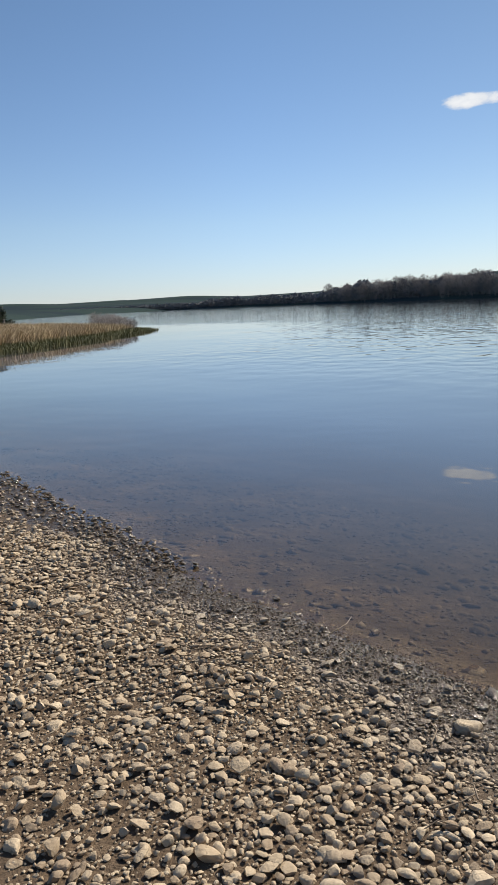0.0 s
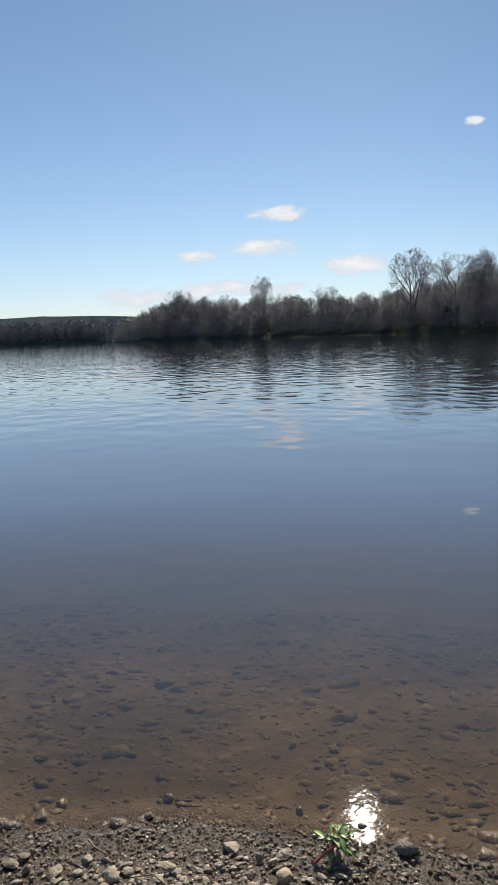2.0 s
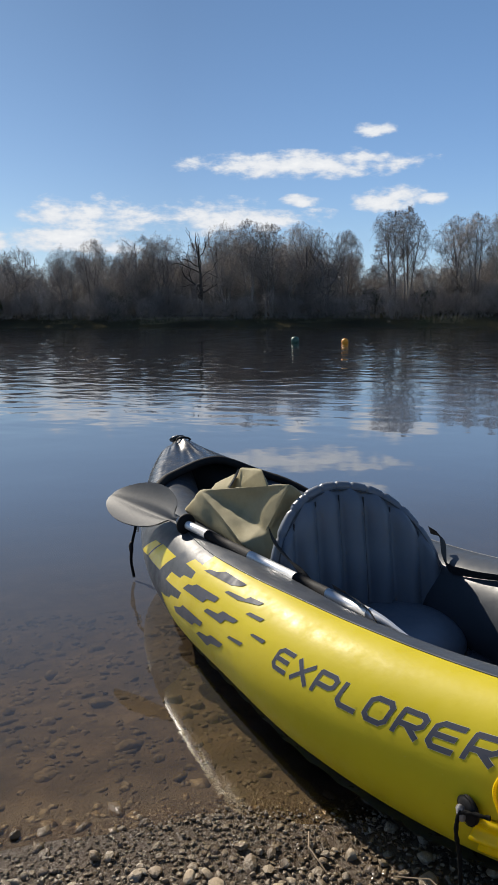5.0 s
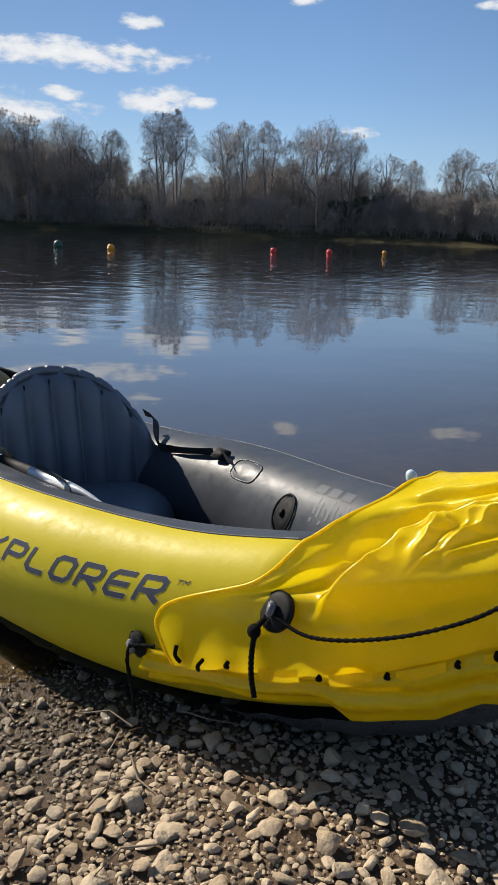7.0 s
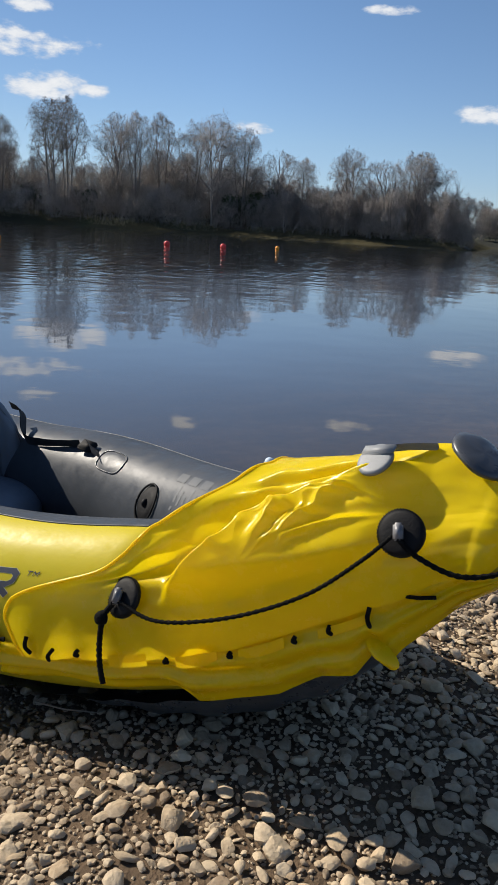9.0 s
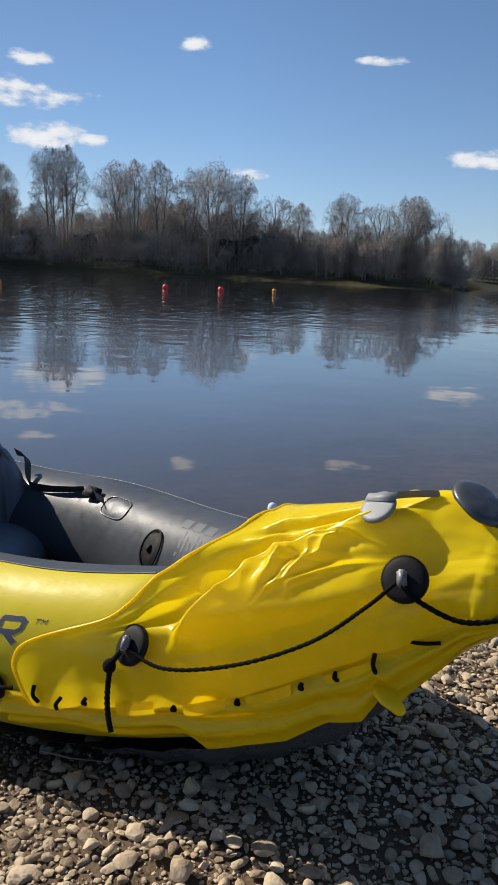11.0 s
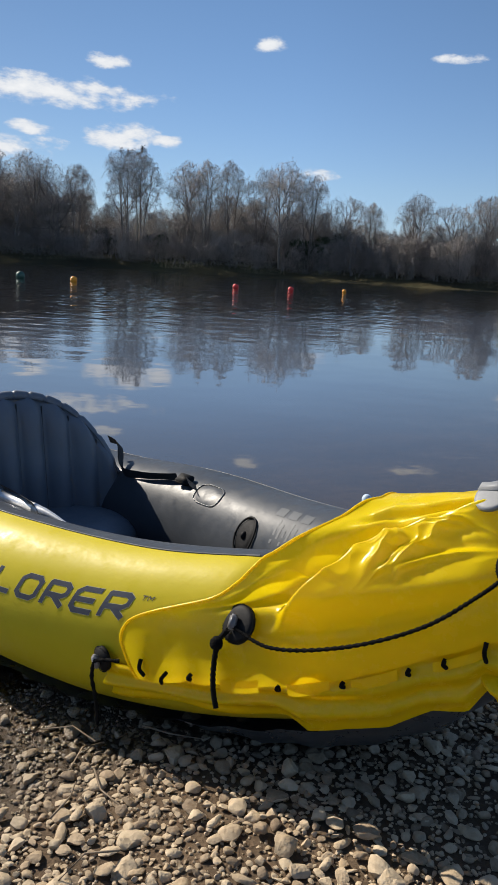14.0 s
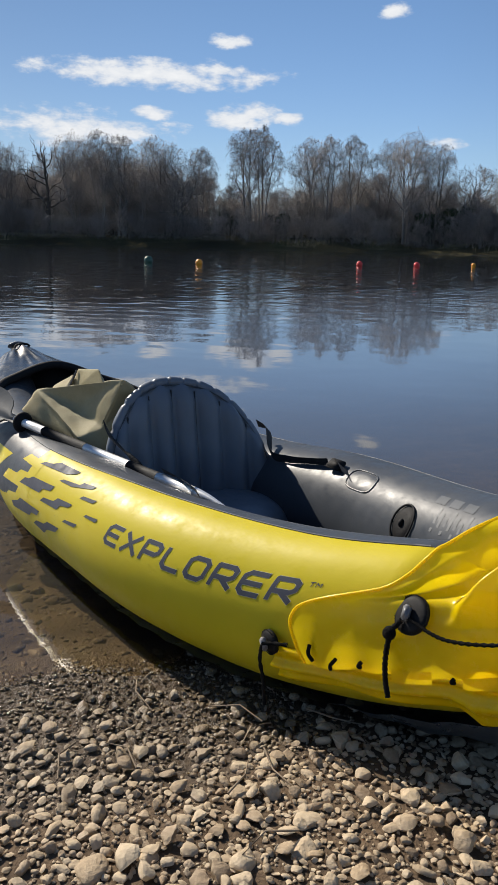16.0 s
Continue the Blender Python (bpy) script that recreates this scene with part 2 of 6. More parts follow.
def vinyl(name, a, b, rough, thin=0.0, glow=(1, 0.6, 0.05), gloss=0.5):
    """Inflated vinyl with faint scuffs; thin sheets let some sun through."""
    m, g = material(name)
    co = g.add("ShaderNodeTexCoord").outputs["Object"]
    big, fine = g.noise(co, 5.0, 4.0), g.noise(co, 120.0, 3.0)
    col = g.ramp(big, (0.3, a), (0.7, b))
    r = g.span(g.noise(co, 22.0, 5.0, 0.7), 0.3, 0.7, rough * 0.75, rough * 1.35)
    h = g.math("ADD", g.math("MULTIPLY", g.noise(co, 7.0, 3.0), 0.0016), g.math("MULTIPLY", fine, 0.0004))
    nb = g.add("ShaderNodeBump", {"Strength": 0.5, "Distance": 1.0, "Height": h}).outputs[0]
    p = g.add("ShaderNodeBsdfPrincipled", {"Base Color": col, "Roughness": r, "Normal": nb, "Specular IOR Level": gloss})
    out = p.outputs[0]
    if thin:
        tr = g.add("ShaderNodeBsdfTranslucent", {0: (*glow, 1)})
        out = g.add("ShaderNodeMixShader", {0: thin, 1: out, 2: tr.outputs[0]}).outputs[0]
    finish(g, out)
    return m


M_STONE, M_PEBBLE = stone_material("stone", False), stone_material("pebble", True)
M_GROUND, M_WATER = ground_material(), water_material()
M_YELLOW = vinyl("yellow_vinyl", (0.55, 0.445, 0.012), (0.60, 0.49, 0.018), 0.46, 0.05, gloss=0.22)
M_COVER = vinyl("yellow_cover_vinyl", (0.94, 0.70, 0.003), (0.97, 0.745, 0.004), 0.24, 0.42, (1.0, 0.79, 0.01))
M_GREY = vinyl("grey_vinyl", (0.042, 0.048, 0.057), (0.062, 0.069, 0.08), 0.40, gloss=0.26)
M_BOW = vinyl("bow_vinyl", (0.014, 0.017, 0.023), (0.022, 0.026, 0.033), 0.24, gloss=0.35)
M_NOTICE = vinyl("faded_print", (0.085, 0.092, 0.10), (0.115, 0.122, 0.13), 0.42, gloss=0.22)
M_DARK = vinyl("dark_grey_vinyl", (0.045, 0.05, 0.058), (0.065, 0.07, 0.08), 0.30)
M_PRINT = vinyl("slate_print", (0.06, 0.065, 0.085), (0.085, 0.09, 0.11), 0.55, gloss=0.1)
M_SEAT = vinyl("blue_grey_seat_vinyl", (0.12, 0.14, 0.172), (0.16, 0.18, 0.212), 0.42)
M_SEAM = vinyl("pale_seam", (0.075, 0.08, 0.085), (0.11, 0.115, 0.12), 0.45, gloss=0.25)
M_OUTLINE = vinyl("pale_print", (0.60, 0.55, 0.32), (0.66, 0.61, 0.4), 0.35, gloss=0.2)
M_WEB = plain("grey_webbing", (0.19, 0.2, 0.21), (0.25, 0.26, 0.27), 40, 0.45, 0.6, 0.1, 400)
M_TAB = plain("grey_plastic", (0.12, 0.12, 0.125), (0.2, 0.2, 0.21), 30, 0.3, 0.4)
M_STRAP = plain("black_webbing", (0.008, 0.008, 0.009), (0.028, 0.028, 0.03), 60, 0.65, 0.8, 0.5, 500)
M_BLACK = plain("black_plastic", (0.005, 0.005, 0.006), (0.010, 0.010, 0.011), 20, 0.6, 0.75, 0.1, 200, gloss=0.2)
M_ROPE = plain("black_cord", (0.003, 0.003, 0.003), (0.014, 0.014, 0.014), 90, 0.85, 0.95, 0.5, 300, gloss=0.08)
M_ALU = plain("brushed_aluminium", (0.66, 0.67, 0.68), (0.76, 0.77, 0.78), 30, 0.3, 0.4, 0.05, 200, metal=0.55)
M_BLADE = plain("grey_paddle_plastic", (0.06, 0.065, 0.07), (0.09, 0.095, 0.1), 6, 0.55, 0.65, 0.05, 90, gloss=0.25)
M_BAG = plain("olive_bag_cloth", (0.27, 0.235, 0.135), (0.36, 0.318, 0.198), 7, 0.65, 0.8, 0.15, 250, gloss=0.2)
M_CLEAR = plain("clear_plastic", (0.45, 0.6, 0.8), (0.7, 0.8, 0.9), 30, 0.1, 0.2)
M_BARK = plain("bark", (0.125, 0.113, 0.105), (0.26, 0.238, 0.222), 1.2, 0.85, 0.95, 0.5, 12, per_object=0.35)
M_DEAD = plain("dead_oak_bark", (0.05, 0.045, 0.04), (0.10, 0.09, 0.08), 1.2, 0.85, 0.95, 0.5, 12)
M_BIRCH = plain("birch_bark", (0.11, 0.098, 0.088), (0.25, 0.225, 0.20), 1.2, 0.8, 0.9, 0.4, 12, per_object=0.3)
M_TWIG = plain("twigs", (0.215, 0.193, 0.18), (0.36, 0.323, 0.297), 0.4, 0.85, 0.95, per_object=0.4)
M_LEAF = plain("evergreen_leaves", (0.02, 0.032, 0.012), (0.05, 0.07, 0.025), 0.6, 0.6, 0.8, per_object=0.4)
M_REED = plain("dry_reeds", (0.34, 0.25, 0.14), (0.6, 0.47, 0.28), 0.5, 0.8, 0.9)
M_STRAW = plain("bank_straw", (0.28, 0.235, 0.125), (0.46, 0.39, 0.23), 0.5, 0.8, 0.9)
M_GRASS = plain("green_sedge", (0.085, 0.09, 0.026), (0.16, 0.15, 0.05), 0.6, 0.7, 0.85)
M_DRIFT = plain("drift_twig", (0.12, 0.085, 0.055), (0.32, 0.25, 0.17), 20, 0.8, 0.9)
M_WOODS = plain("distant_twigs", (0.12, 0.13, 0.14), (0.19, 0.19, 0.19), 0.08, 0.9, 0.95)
M_WEED = plain("green_weed_leaf", (0.09, 0.16, 0.03), (0.20, 0.30, 0.06), 30, 0.35, 0.5)
M_STEM = plain("red_weed_stem", (0.30, 0.05, 0.04), (0.42, 0.10, 0.06), 30, 0.4, 0.5)
M_DROP, g = material("water_drop")
finish(g, g.add("ShaderNodeBsdfPrincipled", {"Base Color": (1, 1, 1, 1), "Roughness": 0.02, "IOR": 1.33, "Transmission Weight": 1.0}).outputs[0])

# ---- helpers for meshes ----
def mesh_from(name, verts, faces, mats, smooth=True, index=None):
    me = bpy.data.meshes.new(name)
    me.from_pydata([tuple(v) for v in verts] if not isinstance(verts, np.ndarray) else verts.tolist(), [], faces if isinstance(faces, list) else faces.tolist())
    for m in mats:
        me.materials.append(m)
    if index is not None:
        me.polygons.foreach_set("material_index", index)
    me.polygons.foreach_set("use_smooth", [smooth] * len(me.polygons))
    me.update()
    return me


def piece(name, verts, faces, mats, parent=None, label="", smooth=True, index=None):
    """A mesh object, as a part under parent where one is given."""
    mats = mats if isinstance(mats, (list, tuple)) else [mats]
    ob = new(name, mesh_from(name, verts, faces, mats, smooth, index))
    ob.parent = parent
    return tagged(ob, label)


def part(name, bm, mat, parent, label="", smooth=True):
    me = bpy.data.meshes.new(name)
    bm.to_mesh(me)
    bm.free()
    me.materials.append(mat)
    me.polygons.foreach_set("use_smooth", [smooth] * len(me.polygons))
    ob = new(name, me)
    ob.parent = parent
    return tagged(ob, label)


def grid_faces(n, m, closed=False):
    """Quads of an n by m grid of points; closed joins the last column to the first."""
    f = []
    for i in range(n - 1):
        for j in range(m if closed else m - 1):
            k = (j + 1) % m
            f.append((i * m + j, (i + 1) * m + j, (i + 1) * m + k, i * m + k))
    return f


def smooth_at(xs, ys, x):
    """A smooth curve through (xs, ys), by monotone-free cubic Hermite."""
    xs, ys = np.asarray(xs, float), np.asarray(ys, float)
    m = np.gradient(ys, xs)
    x = np.clip(np.asarray(x, float), xs[0], xs[-1])
    i = np.clip(np.searchsorted(xs, x) - 1, 0, len(xs) - 2)
    h = xs[i + 1] - xs[i]
    t = (x - xs[i]) / h
    return (2 * t**3 - 3 * t**2 + 1) * ys[i] + (t**3 - 2 * t**2 + t) * h * m[i] + (-2 * t**3 + 3 * t**2) * ys[i + 1] + (t**3 - t**2) * h * m[i + 1]


def value_noise(x, y, seed=0):
    """Smooth noise from 0 to 1 on a unit lattice."""
    xi, yi = np.floor(x).astype(int), np.floor(y).astype(int)
    fx, fy = x - xi, y - yi
    fx, fy = fx * fx * (3 - 2 * fx), fy * fy * (3 - 2 * fy)

    def lattice(a, b):
        n = np.sin(a * 127.1 + b * 311.7 + seed * 74.7) * 43758.5453
        return n - np.floor(n)

    return (lattice(xi, yi) * (1 - fx) + lattice(xi + 1, yi) * fx) * (1 - fy) + (lattice(xi, yi + 1) * (1 - fx) + lattice(xi + 1, yi + 1) * fx) * fy


# ---- the lake's outline ----
NEAR_SHORE = [(-12, 16), (-6, 10), (-3, 6.6), (-1.55, 4.58), (-0.73, 3.43), (-0.13, 2.57), (0.27, 2.14), (0.58, 1.80), (0.82, 1.36), (1.07, 1.18), (1.24, 1.0),
              (1.49, 0.65), (1.65, 0.45), (1.85, 0.08), (1.95, -0.1), (1.96, -0.25), (2.0, -0.5), (2.05, -1.0), (2.25, -1.7), (2.6, -2.2), (4, -4), (12, -14), (45, -55)]
FAR_SHORE = [(142, 129), (140, 124), (80, 122.5), (80, 115), (86, 105), (88, 93), (92, 80), (97, 70), (110, 55), (125, 45), (150, 36), (168, 29), (250, 27), (270, 18), (330, 8), (430, 3), (480, -6), (400, -13)]
SPIT = [(-45, 75), (-12, 46), (-6.5, 41), (-4.8, 37.8), (-4.9, 34), (-5.7, 26.5), (-7, 20.9), (-12, 18)]
lake = NEAR_SHORE + [(r * math.sin(radians(a)), r * math.cos(radians(a))) for r, a in FAR_SHORE] + SPIT
LAKE = np.array(lake, float)


def offshore(x, y):
    """Metres from the waterline, positive over the water."""
    x, y = np.asarray(x, float), np.asarray(y, float)
    best, inside = np.full(x.shape, 1e9), np.zeros(x.shape, bool)
    for (ax, ay), (bx, by) in zip(LAKE, np.roll(LAKE, -1, 0)):
        dx, dy = bx - ax, by - ay
        t = np.clip(((x - ax) * dx + (y - ay) * dy) / (dx * dx + dy * dy), 0, 1)
        best = np.minimum(best, np.hypot(x - ax - t * dx, y - ay - t * dy))
        cross = (ay > y) != (by > y)
        with np.errstate(divide="ignore", invalid="ignore"):
            inside ^= cross & (x < (bx - ax) * (y - ay) / (by - ay + 1e-12) + ax)
    return np.where(inside, best, -best)


HILL_AZ = [-180, -60, -18, -10, 0, 6, 10, 14, 18, 22.5, 28, 34, 60, 125, 180]
HILL_EL = [0.3, 0.4, 0.62, 0.72, 0.66, 0.8, 1.1, 1.3, 1.5, 1.75, 1.5, 1.2, 0.8, 0.7, 0.3]


def height(x, y, d=None):
    """The ground's height: a shelving shingle beach, the bed of the lake, low banks and distant hills."""
    x, y = np.asarray(x, float), np.asarray(y, float)
    d = offshore(x, y) if d is None else d
    r = np.hypot(x, y)
    d = d + (value_noise(x * 3.1, y * 3.1, 1) - 0.5) * 0.10 * np.clip(r / 0.5, 0, 1)
    bumps = (value_noise(x * 2.3, y * 2.3, 2) - 0.5) * 0.025 + (value_noise(x * 7, y * 7, 3) - 0.5) * 0.012
    land = 0.45 * (1 - np.exp(np.minimum(d, 0) * 0.2)) + bumps * np.clip(-d * 4, 0, 1)
    bed = -np.minimum(0.10 * np.maximum(d, 0) + 0.012 * np.maximum(d, 0) ** 2, 2.5) + bumps * np.clip(d * 4, 0, 1)
    far = np.clip((r - 60) / 30, 0, 1) * np.clip(-d / 25, 0, 1) * 2.2 + np.clip((r - 45) / 10, 0, 1) * np.clip(-d / 2.5, 0, 1) * 0.5
    a = np.degrees(np.arctan2(x, y))
    hill = np.interp(a, HILL_AZ, HILL_EL) + (value_noise(a * 0.22, a * 0, 5) - 0.5) * 0.25
    far = far + np.clip((r - 480) / 600, 0, 1) ** 1.5 * np.minimum(r, 1100) * np.tan(np.radians(hill))
    return np.where(d < 0, land + far, bed)


def polar_sheet(rings, spokes, cx=0.7, cy=0.0, r0=0.03, r1=4200.0):
    r = r0 * (r1 / r0) ** (np.arange(rings) / (rings - 1))
    a = np.arange(spokes) * 2 * np.pi / spokes
    x, y = cx + np.outer(r, np.sin(a)).ravel(), cy + np.outer(r, np.cos(a)).ravel()
    faces = [tuple(reversed(range(spokes)))] + [tuple(reversed(f)) for f in grid_faces(rings, spokes, True)]
    return x, y, faces


x, y, faces = polar_sheet(260, 560)
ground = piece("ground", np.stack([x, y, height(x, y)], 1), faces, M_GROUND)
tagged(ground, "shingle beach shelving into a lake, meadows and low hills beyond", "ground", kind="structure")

x, y, faces = polar_sheet(200, 300)
d = offshore(x, y)
water = piece("water", np.stack([x, y, np.zeros_like(x)], 1), faces, M_WATER)
tagged(water, "calm brown lake water, clear at the edge and rippled farther out", "water", kind="structure")
for key, values in (("depth", np.maximum(-height(x, y, d), 0)), ("offshore", np.maximum(d, 0))):
    water.data.attributes.new(key, "FLOAT", "POINT").data.foreach_set("value", values.astype(np.float32))
water.visible_shadow = False  # clear surface: lets the daylight down to the bed

# ---- the woods round the lake ----
class Twigs:
    """Collects tapered three-sided twigs into one mesh."""

    def __init__(self):
        self.v, self.f = [], []

    def add(self, points, radii, sides=3):
        base = len(self.v)
        for i, (p, r) in enumerate(zip(points, radii)):
            way = (points[min(i + 1, len(points) - 1)] - points[max(i - 1, 0)]).normalized()
            side = way.orthogonal().normalized()
            up = way.cross(side)
            for k in range(sides):
                a = 2 * math.pi * k / sides
                self.v.append(p + side * (math.cos(a) * r) + up * (math.sin(a) * r))
        for i in range(len(points) - 1):
            for k in range(sides):
                j = (k + 1) % sides
                self.f.append((base + i * sides + k, base + i * sides + j, base + (i + 1) * sides + j, base + (i + 1) * sides + k))


def limb(start, end, sag, wobble, rng, steps):
    """A bowed line from start to end."""
    mid = (start + end) / 2 + Vector((rng.uniform(-1, 1), rng.uniform(-1, 1), rng.uniform(-0.4, 0.4))) * wobble * (end - start).length + Vector((0, 0, sag * (end - start).length))
    out = []
    for i in range(steps + 1):
        t = i / steps
        out.append(start * (1 - t) ** 2 + mid * (2 * t * (1 - t)) + end * t * t)
    return out


def bare_tree(name, seed, tall, spec, bark, label, category="tree"):
    """A leafless tree, grown branch by branch: stems, limbs, boughs, branches and fine twigs."""
    rng = random.Random(seed)
    trunk, crown = Twigs(), Twigs()
    low, wob, bend, fine = spec["low"], spec["wobble"], spec["bend"], spec["fine"]
    last = len(spec["kids"])

    def turned(way, angle, turn):
        side = way.orthogonal().normalized()
        side.rotate(Matrix.Rotation(turn, 3, way))
        return (way * math.cos(angle) + side * math.sin(angle)).normalized()

    def branch(p, way, length, r, level, turn):
        steps = (6, 5, 4, 3, 1)[level]
        pts = [p]
        for _ in range(steps):
            w = wob * (0.5, 1, 1.2, 1.2, 0.6)[level]
            way = (way + Vector((rng.uniform(-w, w), rng.uniform(-w, w), rng.uniform(-w, w) + bend[level]))).normalized()
            pts.append(pts[-1] + way * (length / steps))
        end = r * (0.3 if level < 2 else 0.5)
        (trunk if level < 3 else crown).add(pts, [r + (end - r) * i / steps for i in range(steps + 1)], (7, 5, 4, 3, 3)[level])
        if level == last:
            return
        for j in range(spec["kids"][level]):
            first = low if level == 0 else 0.22
            f = first + (1.0 - first) * (j + rng.random()) / spec["kids"][level]
            i = min(int(f * steps), steps - 1)
            q = pts[i].lerp(pts[i + 1], f * steps - i)
            turn += 2.4 + rng.uniform(-0.5, 0.5)
            along = (pts[i + 1] - pts[i]).normalized()
            u = (f - first) / (1.0 - first)
            if level == 0:
                ln = tall * spec["reach"] * (0.5 + 0.5 * math.sin(math.pi * min(1, u * 0.7 + 0.15))) * rng.uniform(0.8, 1.12)
                angle = radians(spec["spread"]) * (1.15 - 0.5 * u) * rng.uniform(0.8, 1.2)
            else:
                ln = length * (0.62, 0.60, 0.62)[level - 1] * (1.1 - 0.45 * u) * rng.uniform(0.7, 1.25)
                angle = radians((46, 48, 44)[level - 1]) * rng.uniform(0.6, 1.3)
            rad = r + (end - r) * f
            branch(q, turned(along, angle, turn), ln, max(rad * (0.66, 0.72)[level], fine) if level < 2 else fine * (2.0 if level == 2 else 1.0), level + 1, rng.uniform(0, 6.28))

    for k in range(spec["stems"]):
        turn = 6.283 * (k + rng.uniform(-0.3, 0.3)) / spec["stems"]
        tilt = 0.0 if spec["stems"] == 1 else spec["splay"] * rng.uniform(0.5, 1.1)
        way = Vector((math.cos(turn) * math.sin(tilt), math.sin(turn) * math.sin(tilt), math.cos(tilt)))
        foot = Vector((math.cos(turn), math.sin(turn), 0)) * (0.012 * tall if spec["stems"] > 1 else 0) + Vector((0, 0, -0.3))
        branch(foot, way, tall * spec["stem"] * rng.uniform(0.88, 1.06), tall * spec["girth"] * (1 if k == 0 else 0.75), 0, rng.uniform(0, 6.28))
    # true to the height, spread and rounded outline of its kind
    every = np.array([tuple(v) for v in crown.v or trunk.v])
    up = tall / np.percentile(every[:, 2], 98)
    out = tall * spec["wide"] / np.percentile(np.hypot(every[:, 0], every[:, 1]), 88)
    mid, half = tall * spec["mid"], tall * (1 - spec["mid"])
    lobes = [rng.uniform(0, 6.283) for _ in range(4)]
    ob = new(name)
    for nm, t, mat, lb in (("trunk", trunk, bark, ""), ("crown", crown, M_TWIG, "fine bare twigs")):
        if t.v:
            p = np.array([tuple(v) for v in t.v]) * (out, out, up)
            a, h = np.arctan2(p[:, 1], p[:, 0]), np.clip(p[:, 2] - mid, -0.35 * half, None)
            k = np.sqrt((p[:, 0] ** 2 + p[:, 1] ** 2) / (tall * spec["wide"]) ** 2 + (h / half) ** 2)
            k /= 1 + 0.09 * np.sin(3 * a + lobes[0]) + 0.07 * np.sin(2 * a + 4 * p[:, 2] / tall + lobes[1]) + 0.07 * np.sin(5 * a + 11 * p[:, 2] / tall + lobes[2])
            pull = np.where(k > 0.9, (0.9 + (k - 0.9) * 0.28) / np.maximum(k, 1e-6), 1.0)
            p[:, :2] *= pull[:, None]
            p[:, 2] = np.where(p[:, 2] > mid, mid + (p[:, 2] - mid) * pull, p[:, 2])
            piece(nm, p, t.f, mat, ob, lb)
    return tagged(ob, label, category)


BIRCH = dict(mid=0.66, stems=3, stem=0.74, splay=0.17, low=0.40, kids=(7, 6, 6, 5), reach=0.30, spread=44, wobble=0.18, bend=(0.05, 0.14, 0.0, -0.14, -0.32), girth=0.014, fine=0.0100, wide=0.225)
OAK = dict(mid=0.58, stems=1, stem=0.62, splay=0, low=0.30, kids=(12, 7, 6, 5), reach=0.46, spread=66, wobble=0.36, bend=(0.05, 0.12, 0.05, 0.03, 0.05), girth=0.024, fine=0.0105, wide=0.42)
ALDER = dict(mid=0.55, stems=2, stem=0.72, splay=0.22, low=0.12, kids=(11, 6, 6, 4), reach=0.30, spread=54, wobble=0.24, bend=(0.05, 0.10, 0.06, 0.02, 0.0), girth=0.012, fine=0.0105, wide=0.33)
ASH = dict(mid=0.62, stems=2, stem=0.64, splay=0.24, low=0.30, kids=(9, 6, 6, 5), reach=0.40, spread=50, wobble=0.24, bend=(0.05, 0.16, 0.06, -0.10, -0.2), girth=0.018, fine=0.0100, wide=0.34)
WILLOW = dict(mid=0.40, stems=7, stem=0.75, splay=0.85, low=0.10, kids=(6, 5, 5, 3), reach=0.40, spread=44, wobble=0.30, bend=(0.10, 0.10, 0.05, 0.05, 0.0), girth=0.010, fine=0.0080, wide=0.62)
DEAD = dict(mid=0.55, stems=1, stem=0.8, splay=0, low=0.30, kids=(11, 4), reach=0.42, spread=68, wobble=0.55, bend=(0.05, 0.14, 0.10), girth=0.024, fine=0.030, wide=0.36)

KINDS = {
    "birch": [bare_tree("birch_tree", 11 + k, 13.0, BIRCH, M_BIRCH, "tall slender birch with drooping bare twigs on the far bank") for k in range(3)],
    "oak": [bare_tree("oak_tree", 31 + k, 12.0, OAK, M_BARK, "spreading bare oak with a rounded crown on the far bank") for k in range(3)],
    "alder": [bare_tree("alder_tree", 51 + k, 11.0, ALDER, M_BARK, "bare brown alder in the wood on the far bank") for k in range(3)],
    "ash": [bare_tree("ash_tree", 91 + k, 11.5, ASH, M_BARK, "grey-brown bare ash in the wood on the far bank") for k in range(3)],
    "willow": [bare_tree("willow_shrub", 71 + k, 4.6, WILLOW, M_BARK, "dense leafless brown thicket at the water's edge", "shrub") for k in range(3)],
    "dead": [bare_tree("dead_oak", 111, 12.0, DEAD, M_DEAD, "dark dead oak with stubby twisted limbs on the far bank")],
}
BASE_TALL = {"ash": 11.5, "birch": 13.0, "oak": 12.0, "alder": 11.0, "willow": 4.6, "dead": 12.0}
USED = set()


def plant(kind, a, r, tall, rng, group):
    x, y = r * math.sin(radians(a)), r * math.cos(radians(a))
    z = float(height(np.array([x]), np.array([y]))[0])
    src = rng.choice(KINDS[kind])
    s = tall / BASE_TALL[kind]
    m = pose(x, y, z - 0.1, 0, 0, rng.uniform(0, 360)) @ Matrix.Diagonal((s * rng.uniform(0.9, 1.1), s * rng.uniform(0.9, 1.1), s, 1))
    if src.name not in USED:
        USED.add(src.name)
        src.matrix_basis = m
        return tagged(src, group=group)
    ob = copy_thing(src, Matrix())
    ob.matrix_basis = m
    return tagged(ob, group=group)


def shore_range(a):
    rs, az_ = zip(*sorted(FAR_SHORE, key=lambda p: p[1]))
    return float(np.interp(a, az_, rs))


rng = random.Random(5)
